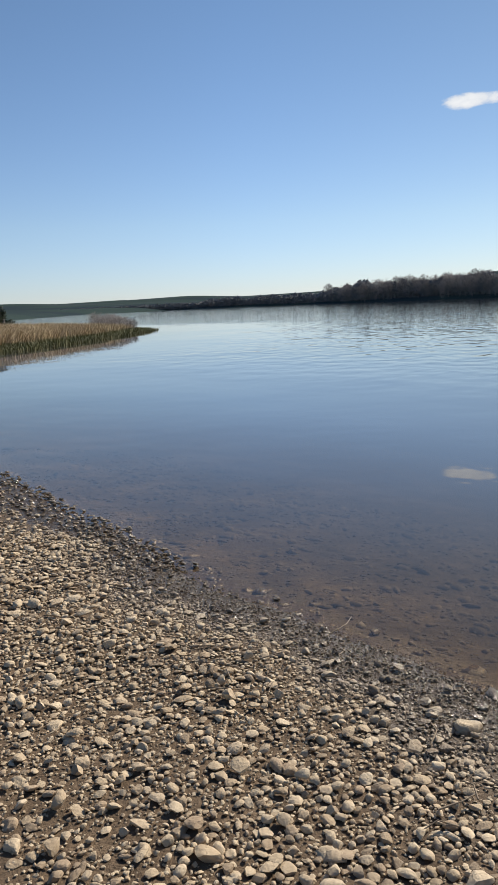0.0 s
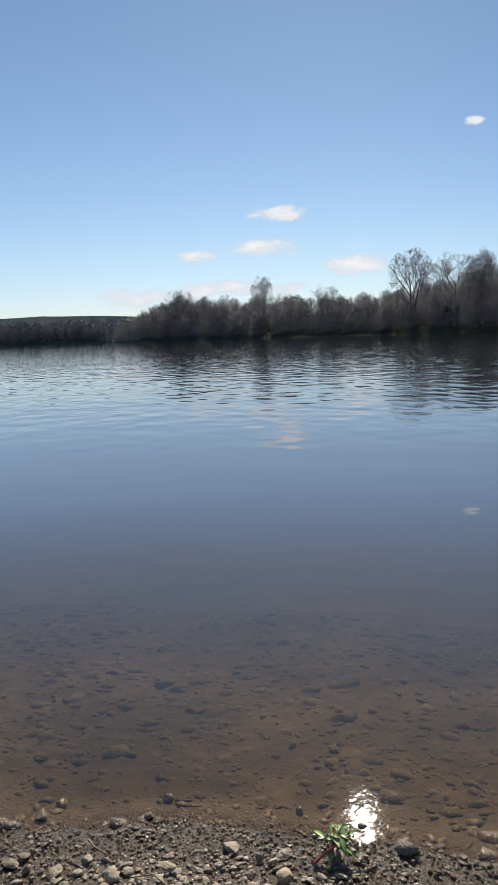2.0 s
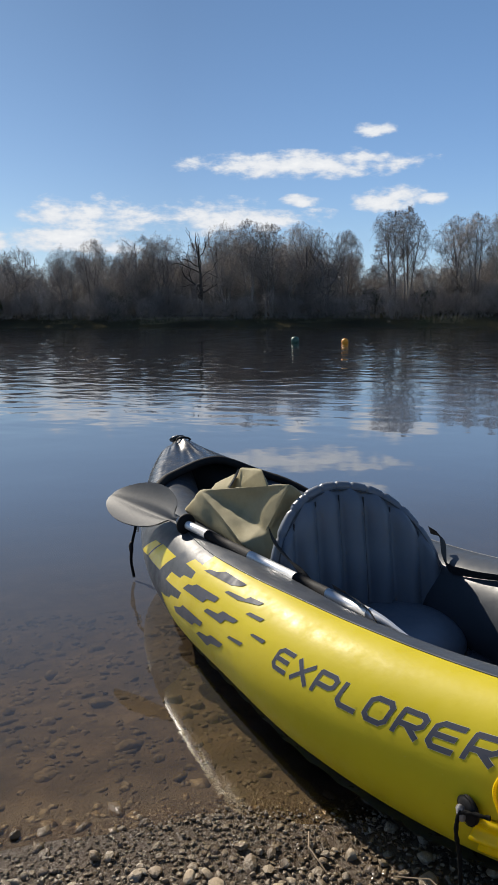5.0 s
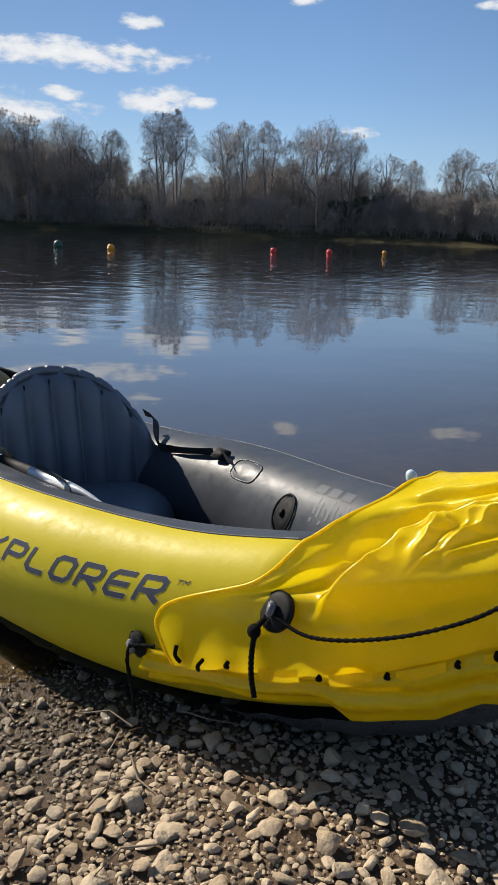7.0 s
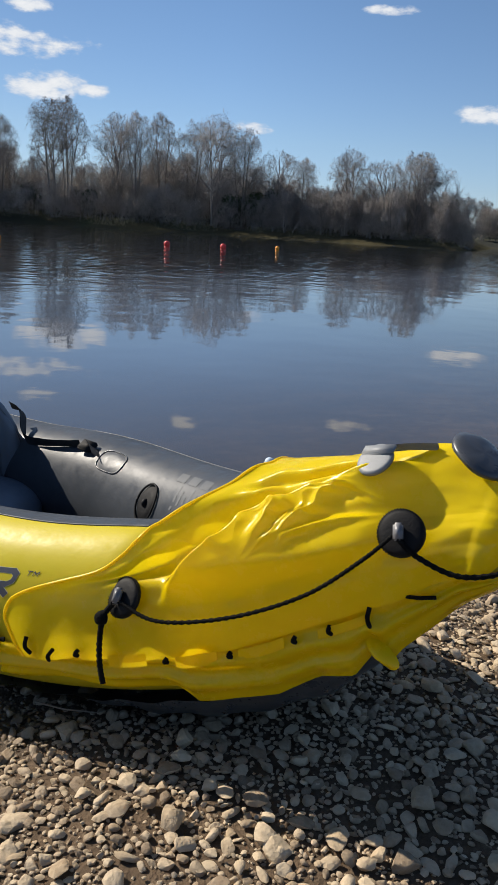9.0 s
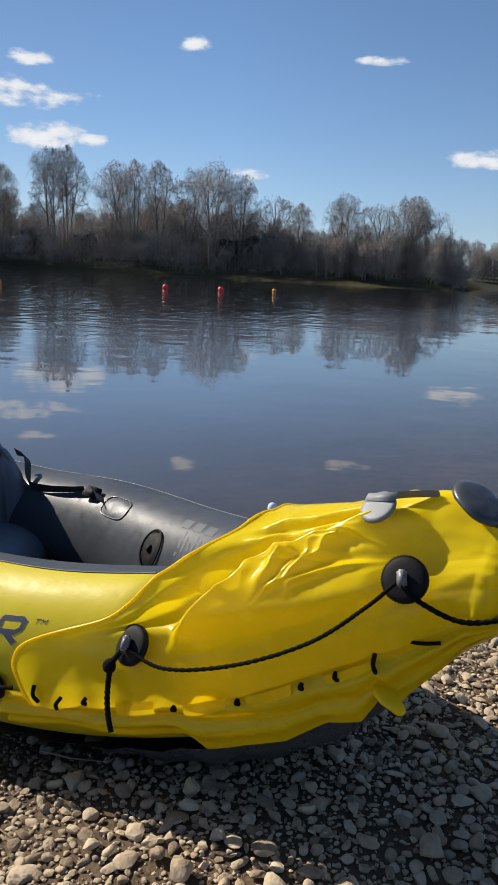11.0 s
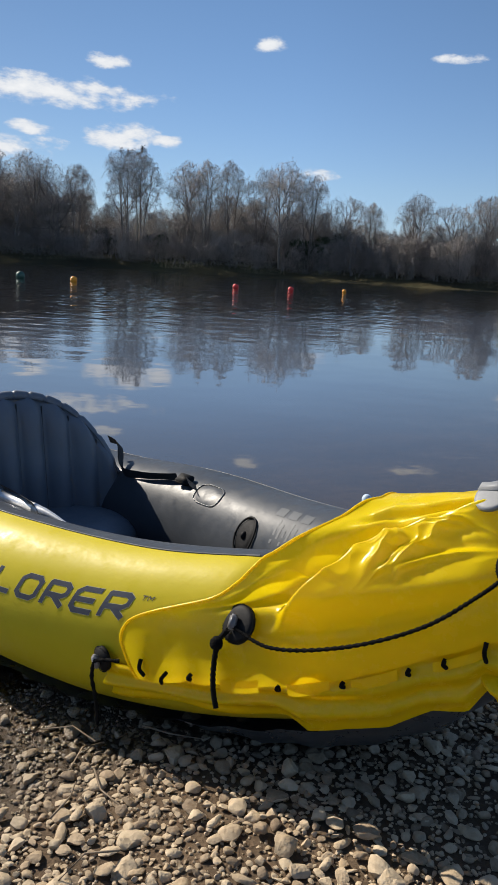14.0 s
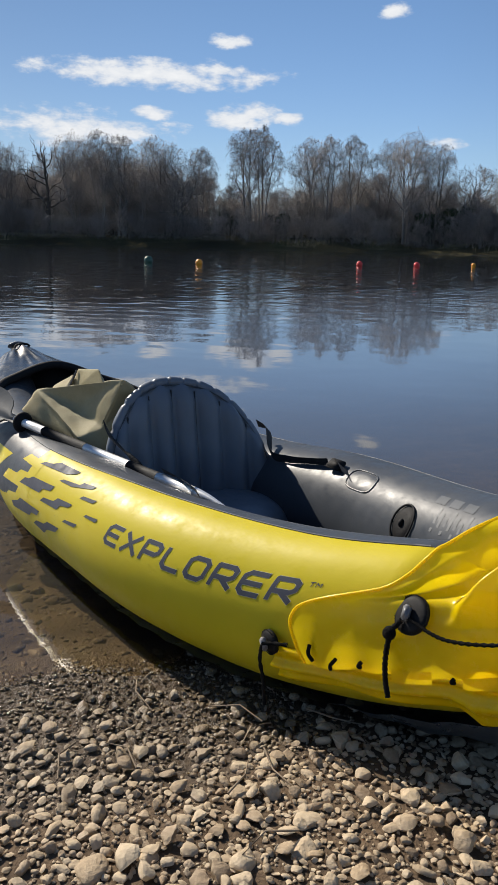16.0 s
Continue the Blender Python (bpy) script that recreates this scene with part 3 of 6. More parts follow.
# the skyline trees that stand out: kind, azimuth, degrees of height
MARKED = [("oak", 32.8, 3.4), ("birch", 39.1, 4.2), ("oak", 44.0, 3.4), ("ash", 50.2, 5.65), ("oak", 53.3, 5.25), ("ash", 55.1, 5.3), ("oak", 58.3, 6.1), ("oak", 64.8, 4.9), ("ash", 68.4, 5.1), ("birch", 70.1, 5.7),
          ("oak", 73.6, 5.9), ("ash", 75.6, 6.0), ("dead", 78.0, 6.75), ("ash", 80.0, 6.7), ("birch", 81.8, 7.15), ("birch", 83.4, 6.8), ("ash", 85.7, 6.65), ("oak", 87.6, 6.2), ("birch", 88.9, 6.1),
          ("birch", 92.4, 7.5), ("birch", 93.4, 7.65), ("ash", 97.0, 6.8), ("birch", 98.2, 7.1), ("birch", 100.0, 7.0), ("birch", 102.2, 6.7), ("ash", 103.8, 7.45), ("birch", 105.8, 6.8), ("oak", 108.4, 5.25),
          ("birch", 110.3, 4.75), ("ash", 113.7, 5.7), ("oak", 116.0, 5.0), ("alder", 118.1, 5.9), ("ash", 118.4, 5.6), ("oak", 119.9, 4.8)]
for kind, a, e in MARKED:
    r = shore_range(a) + rng.uniform(3, 7)
    plant(kind, a, r, r * math.tan(radians(e)) + 0.1, rng, "trees of the far bank")
TOP_AZ = [28.4, 30.8, 33, 36, 44, 48.5, 51.5, 56, 61, 66.7, 71.7, 73.4, 79, 82, 86, 88, 90.8, 95.3, 101, 107, 111.8, 116, 120, 121.7, 122.5]
TOP_EL = [1.7, 2.6, 3.0, 2.8, 2.8, 2.7, 3.3, 4.4, 3.9, 3.7, 4.5, 5.4, 6.0, 6.4, 6.0, 5.4, 4.0, 4.2, 5.2, 4.5, 3.5, 4.4, 4.2, 3.3, 2.9]
a = 28.4
while a < 122.0:
    for back in (5, 13, 24, 40):
        aa = a + rng.uniform(-0.6, 0.6)
        r = shore_range(a) + back + rng.uniform(-2, 3)
        e = float(np.interp(aa, TOP_AZ, TOP_EL)) * rng.uniform(0.66 if aa > 74 else 0.78, 0.95 if aa > 74 else 1.05)
        plant(rng.choice(("alder", "alder", "ash", "oak", "birch")), aa, r, max(r * math.tan(radians(e)) - 1.4, 3.0), rng, "trees of the far bank")
    a += 0.95 * 100 / shore_range(a)
a = 28.2
n_shrubs = 0
while a < 122.4:
    for back in (2.0, 6.5):
        aa = a + rng.uniform(-0.6, 0.6)
        if (87 < aa < 92 and rng.random() < 0.4) or n_shrubs > 270:
            continue
        n_shrubs += 1
        plant("willow", aa, shore_range(aa) + back + rng.uniform(0, 2), rng.uniform(2.4, 4.4) * (1.25 if back > 5 else 1), rng, "thickets of the far bank")
    a += 1.1 * 100 / shore_range(a)
for k in range(34):
    a = 107.5 + 15 * k / 34
    plant("alder", a + rng.uniform(-0.3, 0.3), shore_range(min(a, 122.3)) + rng.choice((1.8, 3.5, 7.0)), rng.uniform(3.2, 5.4), rng, "trees of the far bank")
# bare undergrowth between and behind the trunks
ru = np.random.default_rng(14)
ua = ru.uniform(27.5, 122.6, 24000)
ur = np.interp(ua, [p[1] for p in sorted(FAR_SHORE, key=lambda p: p[1])], [p[0] for p in sorted(FAR_SHORE, key=lambda p: p[1])]) + 1.5 + 45 * ru.random(24000) ** 1.6
UNDER = np.stack([ur * np.sin(np.radians(ua)), ur * np.cos(np.radians(ua))], 1)
# brush that closes the wood behind its front trees: a great many thin crossing twigs
nb_ = 70000
ka = ru.uniform(28.6, 122.2, nb_)
kr = np.interp(ka, [p[1] for p in sorted(FAR_SHORE, key=lambda p: p[1])], [p[0] for p in sorted(FAR_SHORE, key=lambda p: p[1])]) + ru.uniform(9, 40, nb_)
kz = kr * np.tan(np.radians(np.interp(ka, TOP_AZ, TOP_EL) * (np.interp(ka, [70, 78], [0.62, 0.42]) + 0.3 * value_noise(ka * 1.4, ka * 0, 8)))) * ru.random(nb_) ** 1.1 + 0.3
kc = np.stack([kr * np.sin(np.radians(ka)), kr * np.cos(np.radians(ka)), kz], 1)
kw = ru.normal(0, 1, (nb_, 3)) * (0.45, 0.45, 0.75)
kn = np.cross(kw, ru.normal(0, 1, (nb_, 3)))
kn *= 0.030 / np.linalg.norm(kn, axis=1, keepdims=True)
tagged(piece("woodland_brush", np.stack([kc - kw * 0.8 - kn, kc - kw * 0.8 + kn, kc + kw * 0.8], 1).reshape(-1, 3), np.arange(3 * nb_).reshape(-1, 3), M_TWIG, smooth=False), "tangled bare twigs deep in the wood of the far bank", "brush", kind="stuff")
# distant shore beyond the open water
a = -5.0
while a < 28.0:
    far_r = shore_range(a)
    for back in (2, 8, 15, 24):
        aa = a + rng.uniform(-0.3, 0.3)
        tall = rng.uniform(1.8, 3.2) if aa < 6.0 else rng.uniform(5.5, 9.0) if aa < 18 else rng.uniform(4.0, 6.5)
        plant(rng.choice(("alder", "ash", "oak")), aa, far_r + back, tall, rng, "trees of the distant shore")
    a += 0.6
for a in (122.7, 123.1, 123.6, 124.0, 124.4, 124.8, 125.3, 125.9, 126.5, 127.2, 128.0):
    for back in (4, 9, 16):
        plant("alder", a + rng.uniform(-0.4, 0.4), 140 + back, rng.uniform(4, 7), rng, "trees of the distant shore")


def leafy_bush(name, seed, wide, tall, mat, label, n=1500, leaf=0.16):
    """An evergreen: a short trunk in a ragged crown of leaf sprays."""
    r = random.Random(seed)
    ob = new(name)
    stem = Twigs()
    stem.add([Vector((0, 0, -0.2)), Vector((0.1, 0, tall * 0.4)), Vector((0.0, 0.1, tall * 0.85))], [0.12, 0.09, 0.03], 6)
    v, f = [], []
    lobes = [(Vector((r.uniform(-0.6, 0.6) * wide, r.uniform(-0.6, 0.6) * wide, tall * r.uniform(0.2, 0.8))), wide * r.uniform(0.3, 0.55)) for _ in range(9)]
    for k in range(n):
        c, rad = r.choice(lobes)
        p = c + Vector((r.gauss(0, 1), r.gauss(0, 1), r.gauss(0, 0.8))).normalized() * rad * r.uniform(0.55, 1.05)
        p.z = max(p.z, 0.05)
        x = Vector((r.gauss(0, 1), r.gauss(0, 1), r.gauss(0, 1))).normalized() * leaf
        yv = x.orthogonal().normalized() * leaf * 0.5
        b = len(v)
        v += [p - x, p - yv, p + x, p + yv + Vector((0, 0, leaf * 0.3))]
        f += [(b, b + 1, b + 2), (b, b + 2, b + 3)]
    piece("trunk", [tuple(q) for q in stem.v], stem.f, M_BARK, ob)
    piece("crown", [tuple(q) for q in v], f, mat, ob, "ragged dark leaves")
    return tagged(ob, label, "bush")


def set_down(ob, a, r, turn=0.0, size=1.0):
    x, y = r * math.sin(radians(a)), r * math.cos(radians(a))
    ob.matrix_basis = pose(x, y, float(height(np.array([x]), np.array([y]))[0]) - 0.05, 0, 0, turn) @ Matrix.Scale(size, 4)
    return ob


dark = leafy_bush("evergreen_bush", 3, 2.2, 4.2, M_LEAF, "dark evergreen bush among bare trees on the far bank", 2600, 0.2)
set_down(dark, 107.6, 90)
for k, (a, back, size) in enumerate(((106.4, 5, 0.9), (94.6, 6, 0.7), (91.0, 7, 0.8), (60.2, 2, 0.8), (63.0, 2, 0.7), (72.0, 5, 0.8), (105.0, 4, 0.8), (53.0, 5, 0.7))):
    set_down(tagged(copy_thing(dark, Matrix()), group="evergreens of the far bank"), a, shore_range(a) + back, 47 * k, size)
tagged(dark, group="evergreens of the far bank")

# ---- the reedy spit ----
def blades(name, xy, tall, mat, lean, wide, seed):
    r = np.random.default_rng(seed)
    z = height(xy[:, 0], xy[:, 1])
    n = len(xy)
    a, la, ln = r.uniform(0, 6.28, n), r.uniform(0, 6.28, n), r.uniform(0.0, lean, n)
    sx, sy = np.cos(a) * wide, np.sin(a) * wide
    dx, dy = np.cos(la) * ln * tall, np.sin(la) * ln * tall
    lo, mid, top = np.stack([xy[:, 0], xy[:, 1], z - 0.05], 1), np.stack([xy[:, 0] + dx * 0.35, xy[:, 1] + dy * 0.35, z + tall * 0.6], 1), np.stack([xy[:, 0] + dx, xy[:, 1] + dy, z + tall], 1)
    s = np.stack([sx, sy, 0 * sx], 1)
    v = np.stack([lo - s, lo + s, mid - s * 0.8, mid + s * 0.8, top], 1).reshape(-1, 3)
    b = np.arange(n) * 5
    f = [q for i in b.tolist() for q in ((i, i + 1, i + 3, i + 2), (i + 2, i + 3, i + 4))]
    return piece(name, v, f, mat)


rb = np.random.default_rng(8)
ang, rad = np.radians(rb.uniform(-30, -6.5, 170000)), rb.uniform(19, 46, 170000)
spit = np.stack([rad * np.sin(ang), rad * np.cos(ang)], 1)
inland = -offshore(spit[:, 0], spit[:, 1])
reeds = spit[(inland > 1.0) & (inland < 14)][:42000]
low = np.clip((np.hypot(reeds[:, 0], reeds[:, 1]) - 30) / 8, 0, 1)
tagged(blades("woodland_undergrowth", UNDER, rb.uniform(0.2, 0.8, len(UNDER)) * np.where(ru.random(len(UNDER)) < 0.4, 2.2, 1.0) * (0.6 + 0.9 * value_noise(UNDER[:, 0] * 0.15, UNDER[:, 1] * 0.15, 6)), M_TWIG, 3.2, 0.012, 15), "leafless brown undergrowth between the trunks of the wood", "undergrowth", kind="stuff")
ba = ru.uniform(66, 122, len(UNDER))
br = np.interp(ba, [p[1] for p in sorted(FAR_SHORE, key=lambda p: p[1])], [p[0] for p in sorted(FAR_SHORE, key=lambda p: p[1])]) + 0.15 + 3.2 * ru.random(len(ba)) ** 1.5
bank = np.stack([br * np.sin(np.radians(ba)), br * np.cos(np.radians(ba))], 1)
bank = bank[ru.random(len(bank)) < 0.04 + 1.1 * np.clip(value_noise(bank[:, 0] * 0.35, bank[:, 1] * 0.35, 7) - 0.42, 0, 1)]
tagged(blades("bank_grass", bank, rb.uniform(0.06, 0.26, len(bank)), M_STRAW, 2.0, 0.012, 16), "pale dead grass along the edge of the far bank", "grass", kind="stuff")
tagged(blades("reed_bed", reeds, rb.uniform(0.30, 0.58, len(reeds)) * (1 - 0.45 * low), M_REED, 2.0, 0.010, 2), "dry straw-coloured reeds on a low spit", "reeds", kind="stuff")
sedge = spit[(inland > -0.25) & (inland < 1.9)][:16000]
tagged(blades("sedge_fringe", sedge, rb.uniform(0.05, 0.17, len(sedge)), M_GRASS, 1.4, 0.009, 3), "green sedge along the edge of the spit", "grass", kind="stuff")
set_down(leafy_bush("spit_bush", 21, 1.0, 1.5, M_LEAF, "small dark bush standing behind dry reeds", 900, 0.09), -18.2, 38, 0, 0.8)
for k, (a, r, size) in enumerate(((-11.6, 40, 0.20), (-10.6, 40, 0.19), (-9.7, 39, 0.16), (-8.8, 38.5, 0.13), (-11.1, 39, 0.19), (-10.2, 39, 0.18), (-9.3, 38.5, 0.15), (-10.8, 38.2, 0.16), (-9.9, 38.2, 0.16))):
    ob = copy_thing(KINDS["willow"][k % 3], Matrix())
    tagged(set_down(ob, a, r, 60 * k, size), "low dark leafless scrub on the tip of a spit", group="scrub on the spit")

# ---- far woods along the distant shore ----
rw = np.random.default_rng(12)
n = 64000
aw = rw.uniform(-14, 29, n)
top = np.interp(aw, [-14, -4, -2.5, 5, 7, 8.5, 12, 18, 24, 29, 122, 124, 131], [0.30, 0.38, 0.62, 0.75, 1.2, 1.5, 1.35, 1.6, 1.5, 1.6, 2.6, 2.0, 1.7]) * (0.72 + 0.28 * value_noise(aw * 2.6, aw * 0, 3) + 0.14 * value_noise(aw * 9, aw * 0, 4))
rr = np.array([shore_range(max(a, -5.0)) for a in aw]) + rw.uniform(3, 26, n)
hh = rr * np.tan(np.radians(top)) * rw.random(n) ** 0.8
cx, cy = rr * np.sin(np.radians(aw)), rr * np.cos(np.radians(aw))
cz = height(cx, cy) * 0 + 0.4 + hh
c = np.stack([cx, cy, cz], 1)
d1, d2, d3 = (rw.normal(0, 1, (n, 3)) * np.array((0.42, 0.42, 0.36)) * (rr / 330)[:, None] for _ in range(3))
v = np.stack([c + d1, c + d2, c + d3], 1).reshape(-1, 3)
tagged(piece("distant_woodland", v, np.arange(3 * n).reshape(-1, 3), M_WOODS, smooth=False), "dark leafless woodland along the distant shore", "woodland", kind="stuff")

# ---- pebbles ----
def pebble_shape(seed, level=1, flat=0.55, worn=False):
    """A worn stone: a lumpy, flattened ball, about 1 across."""
    bm = bmesh.new()
    bmesh.ops.create_icosphere(bm, subdivisions=level, radius=0.5)
    rng = random.Random(seed)
    ax = Vector((rng.uniform(0.8, 1.25), rng.uniform(0.65, 0.95), flat * rng.uniform(0.75, 1.2)))
    cuts = [(Vector((rng.gauss(0, 1), rng.gauss(0, 1), rng.gauss(0, 0.7))).normalized(), rng.uniform(0.30, 0.44) if worn else rng.uniform(0.24, 0.41)) for _ in range(9)]
    for v in bm.verts:
        p = v.co.copy()
        for n, c in cuts:
            over = p.dot(n) - c
            if over > 0:
                p -= n * over * 0.97
        p *= 1 + 0.08 * noise.noise(p * 2.6 + Vector((seed * 3.1, 0, 0))) + 0.05 * noise.noise(p * 7 + Vector((0, seed, 0)))
        v.co = Vector((p.x * ax.x, p.y * ax.y, p.z * ax.z))
    verts = np.array([v.co for v in bm.verts])
    faces = np.array([[v.index for v in f.verts] for f in bm.faces])
    bm.free()
    return verts, faces


def scatter(name, xy, sizes, shapes, mat, sink=0.25, seed=1, smooth=True, heap=0.0, sharp=True):
    """Many stones joined into one mesh, each turned and tilted its own way."""
    rng = np.random.default_rng(seed)
    z = height(xy[:, 0], xy[:, 1])
    vs, fs, base = [], [], 0
    which = rng.integers(0, len(shapes), len(xy))
    for k, (sv, sf) in enumerate(shapes):
        at = np.where(which == k)[0]
        n = len(at)
        if not n:
            continue
        a, tx, ty = rng.uniform(0, 6.283, n), rng.normal(0, 0.16, n), rng.normal(0, 0.16, n)
        p = sv[None] * sizes[at, None, None]
        c, s = np.cos(a)[:, None], np.sin(a)[:, None]
        px, py, pz = p[..., 0] * c - p[..., 1] * s, p[..., 0] * s + p[..., 1] * c, p[..., 2]
        pz = pz + px * tx[:, None] + py * ty[:, None]
        out = np.stack([px + xy[at, 0:1], py + xy[at, 1:2], pz + (z[at] + sizes[at] * (0.27 - sink + heap * rng.random(n) ** 2))[:, None]], -1)
        vs.append(out.reshape(-1, 3))
        fs.append((sf[None] + (base + np.arange(n) * len(sv))[:, None, None]).reshape(-1, 3))
        base += n * len(sv)
    ob = piece(name, np.concatenate(vs), np.concatenate(fs), mat, smooth=smooth)
    if smooth and sharp:
        ob.data.set_sharp_from_angle(angle=radians(42))
    return ob


rs = np.random.default_rng(3)
SHAPES = [pebble_shape(k, 2, 0.30 + 0.26 * (k % 5) / 4) for k in range(24)]
BED = [pebble_shape(60 + k, 1, 0.4, True) for k in range(8)]
CHIPS = [pebble_shape(30 + k, 1, 0.42) for k in range(8)]


def spread(n, x0, x1, y0, y1, lo, hi):
    """Random places in a box whose offshore distance lies between lo and hi."""
    xy = np.stack([rs.uniform(x0, x1, n), rs.uniform(y0, y1, n)], 1)
    d = offshore(xy[:, 0], xy[:, 1])
    return xy[(d > lo) & (d < hi)]


CELL = 0.05
packed = {}


def pack(xy, sizes, touch=0.365):
    """Keeps the stones that find room beside those already laid."""
    keep = np.zeros(len(xy), bool)
    for i, ((x, y), s) in enumerate(zip(xy.tolist(), sizes.tolist())):
        cx, cy = int(x // CELL), int(y // CELL)
        if all((x - a) ** 2 + (y - b) ** 2 > ((s + t) * touch) ** 2 for u in (-1, 0, 1) for w in (-1, 0, 1) for a, b, t in packed.get((cx + u, cy + w), ())):
            packed.setdefault((cx, cy), []).append((x, y, s))
            keep[i] = True
    return xy[keep], sizes[keep]


def room(xy, floor=0.35, edge=0.25, least=0.5):
    """Leaves fewer stones on patches of bare earth and towards the water."""
    patch = value_noise(xy[:, 0] * 1.7, xy[:, 1] * 1.7, 9)
    inland = np.clip(-offshore(xy[:, 0], xy[:, 1]) / edge, least, 1)
    bare = 1 - 0.6 * np.exp(-(((xy[:, 0] + 0.45) / 0.38) ** 2 + ((xy[:, 1] - 1.25) / 0.45) ** 2)) - 0.5 * np.exp(-(((xy[:, 0] - 1.0) / 0.2) ** 2 + ((xy[:, 1] + 1.15) / 0.25) ** 2))
    return xy[rs.random(len(xy)) < np.clip(0.25 + 1.6 * patch, floor, 1) * inland * bare]


xy = room(spread(1500, -1.1, 2.2, -2.0, 3.3, -1.2, -0.12), 0.35, 0.6, 0.1)
big = pack(xy, rs.uniform(0.028, 0.048, len(xy)))
xy = room(spread(34000, -1.1, 2.2, -2.0, 3.3, -1.2, -0.06), 0.75, 0.45, 0.22)
mid = pack(xy, np.sort(np.exp(rs.normal(math.log(0.0205), 0.27, len(xy))).clip(0.014, 0.034))[::-1])
xy = room(spread(90000, -1.1, 2.2, -2.0, 3.3, -1.2, -0.01), 0.9)
small = pack(xy, np.sort(rs.uniform(0.0085, 0.0145, len(xy)))[::-1])
xy, sz = np.concatenate([big[0], mid[0], small[0]]), np.concatenate([big[1], mid[1], small[1]])
tagged(scatter("beach_pebbles", xy, sz * 1.16, SHAPES, M_PEBBLE, 0.12, seed=4, heap=0.22), "rounded and broken grey-brown pebbles covering the beach", "pebbles", kind="stuff")
xy = spread(60000, -0.8, 2.4, -2.2, 2.6, -1.4, 0.01)
near = pack(xy, rs.uniform(0.006, 0.0105, len(xy)), 0.34)
xy = spread(30000, -5.0, 0.2, 2.8, 9.0, -2.2, 0.05)
xy, sz = np.concatenate([near[0], xy]), np.concatenate([near[1], rs.uniform(0.014, 0.036, len(xy))])
tagged(scatter("small_pebbles", xy, sz * 1.1, CHIPS, M_PEBBLE, 0.12, seed=7, smooth=False, heap=0.5), "small broken brown stones between the pebbles", "pebbles", kind="stuff")
xy = spread(30000, -0.6, 2.2, -1.8, 2.4, -1.3, 0.03)
sz = rs.uniform(0.004, 0.008, len(xy))
OCTA = (np.array([(0.6, 0, 0), (-0.5, 0.1, 0), (0.05, 0.5, 0.05), (0, -0.5, 0), (0, 0.05, 0.35), (0, 0, -0.3)]), np.array([(0, 2, 4), (2, 1, 4), (1, 3, 4), (3, 0, 4), (2, 0, 5), (1, 2, 5), (3, 1, 5), (0, 3, 5)]))
tagged(scatter("beach_grit", xy, sz, [OCTA], M_PEBBLE, 0.1, seed=5, smooth=False), "coarse brown grit between the pebbles", "gravel", kind="stuff")
xy = spread(34000, -2.0, 4.6, -1.0, 6.0, 0.0, 1.7)
sz = np.exp(rs.normal(math.log(0.030), 0.55, len(xy))).clip(0.012, 0.12)
edge = spread(9000, -1.5, 2.6, -1.0, 4.0, -0.02, 0.5)
xy, sz = np.concatenate([xy, edge]), np.concatenate([sz, rs.uniform(0.012, 0.028, len(edge))])
tagged(scatter("lakebed_stones", xy, sz, BED, M_PEBBLE, 0.36, seed=6, sharp=False), "brown silted stones on the shallow lake bed", "stones", kind="stuff")


# ---- single larger stones, lying on the beach ----
BIG = [mesh_from("stone", *pebble_shape(80 + k, 3, 0.40 + 0.18 * (k % 3) / 2), [M_STONE]) for k in range(14)]


def lay(x, y, size, k, turn, sink=0.2):
    ob = new("stone", BIG[k % len(BIG)])
    ob.parent = ground
    z = float(height(np.array([x]), np.array([y]))[0])
    ob.matrix_basis = pose(x, y, z + size * (0.3 - sink), random.uniform(-14, 14), random.uniform(-14, 14), turn) @ Matrix.Scale(size, 4)
    return ob


# stones that stand out: x, y, size
for k, (x, y, size) in enumerate([(-0.32, 1.66, 0.075), (-0.55, 1.80, 0.085), (-0.22, 1.82, 0.07), (-0.27, 1.63, 0.065), (-0.50, 1.60, 0.08), (-0.45, 1.53, 0.06), (-0.17, 1.21, 0.07),
                                  (-0.23, 1.16, 0.08), (-0.51, 1.36, 0.08), (-0.49, 1.23, 0.075), (-0.46, 1.17, 0.085), (0.47, 1.60, 0.165), (0.09, 1.67, 0.07), (0.10, 1.16, 0.085),
                                  (1.26, -0.96, 0.095), (1.44, -0.79, 0.06), (1.33, -0.88, 0.05), (1.42, -0.96, 0.06), (1.42, -0.59, 0.09), (1.55, -0.32, 0.075), (1.58, -0.49, 0.08)]):
    lay(x, y, size * 0.62, k, 67 * k, 0.28)
for k, (x, y, size) in enumerate([(1.39, -0.33, 0.075), (1.34, -0.26, 0.13), (1.46, -0.43, 0.06), (1.36, -0.58, 0.11), (1.34, -0.49, 0.14), (1.45, -0.59, 0.075), (1.35, -0.35, 0.08), (1.41, -0.25, 0.07),
                                  (1.42, -0.65, 0.06), (1.65, 0.56, 0.08), (1.62, 0.43, 0.09), (1.57, 0.40, 0.07), (1.28, 1.10, 0.06)]):
    lay(x, y, size * 0.52, k + 3, 41 * k, 0.3)
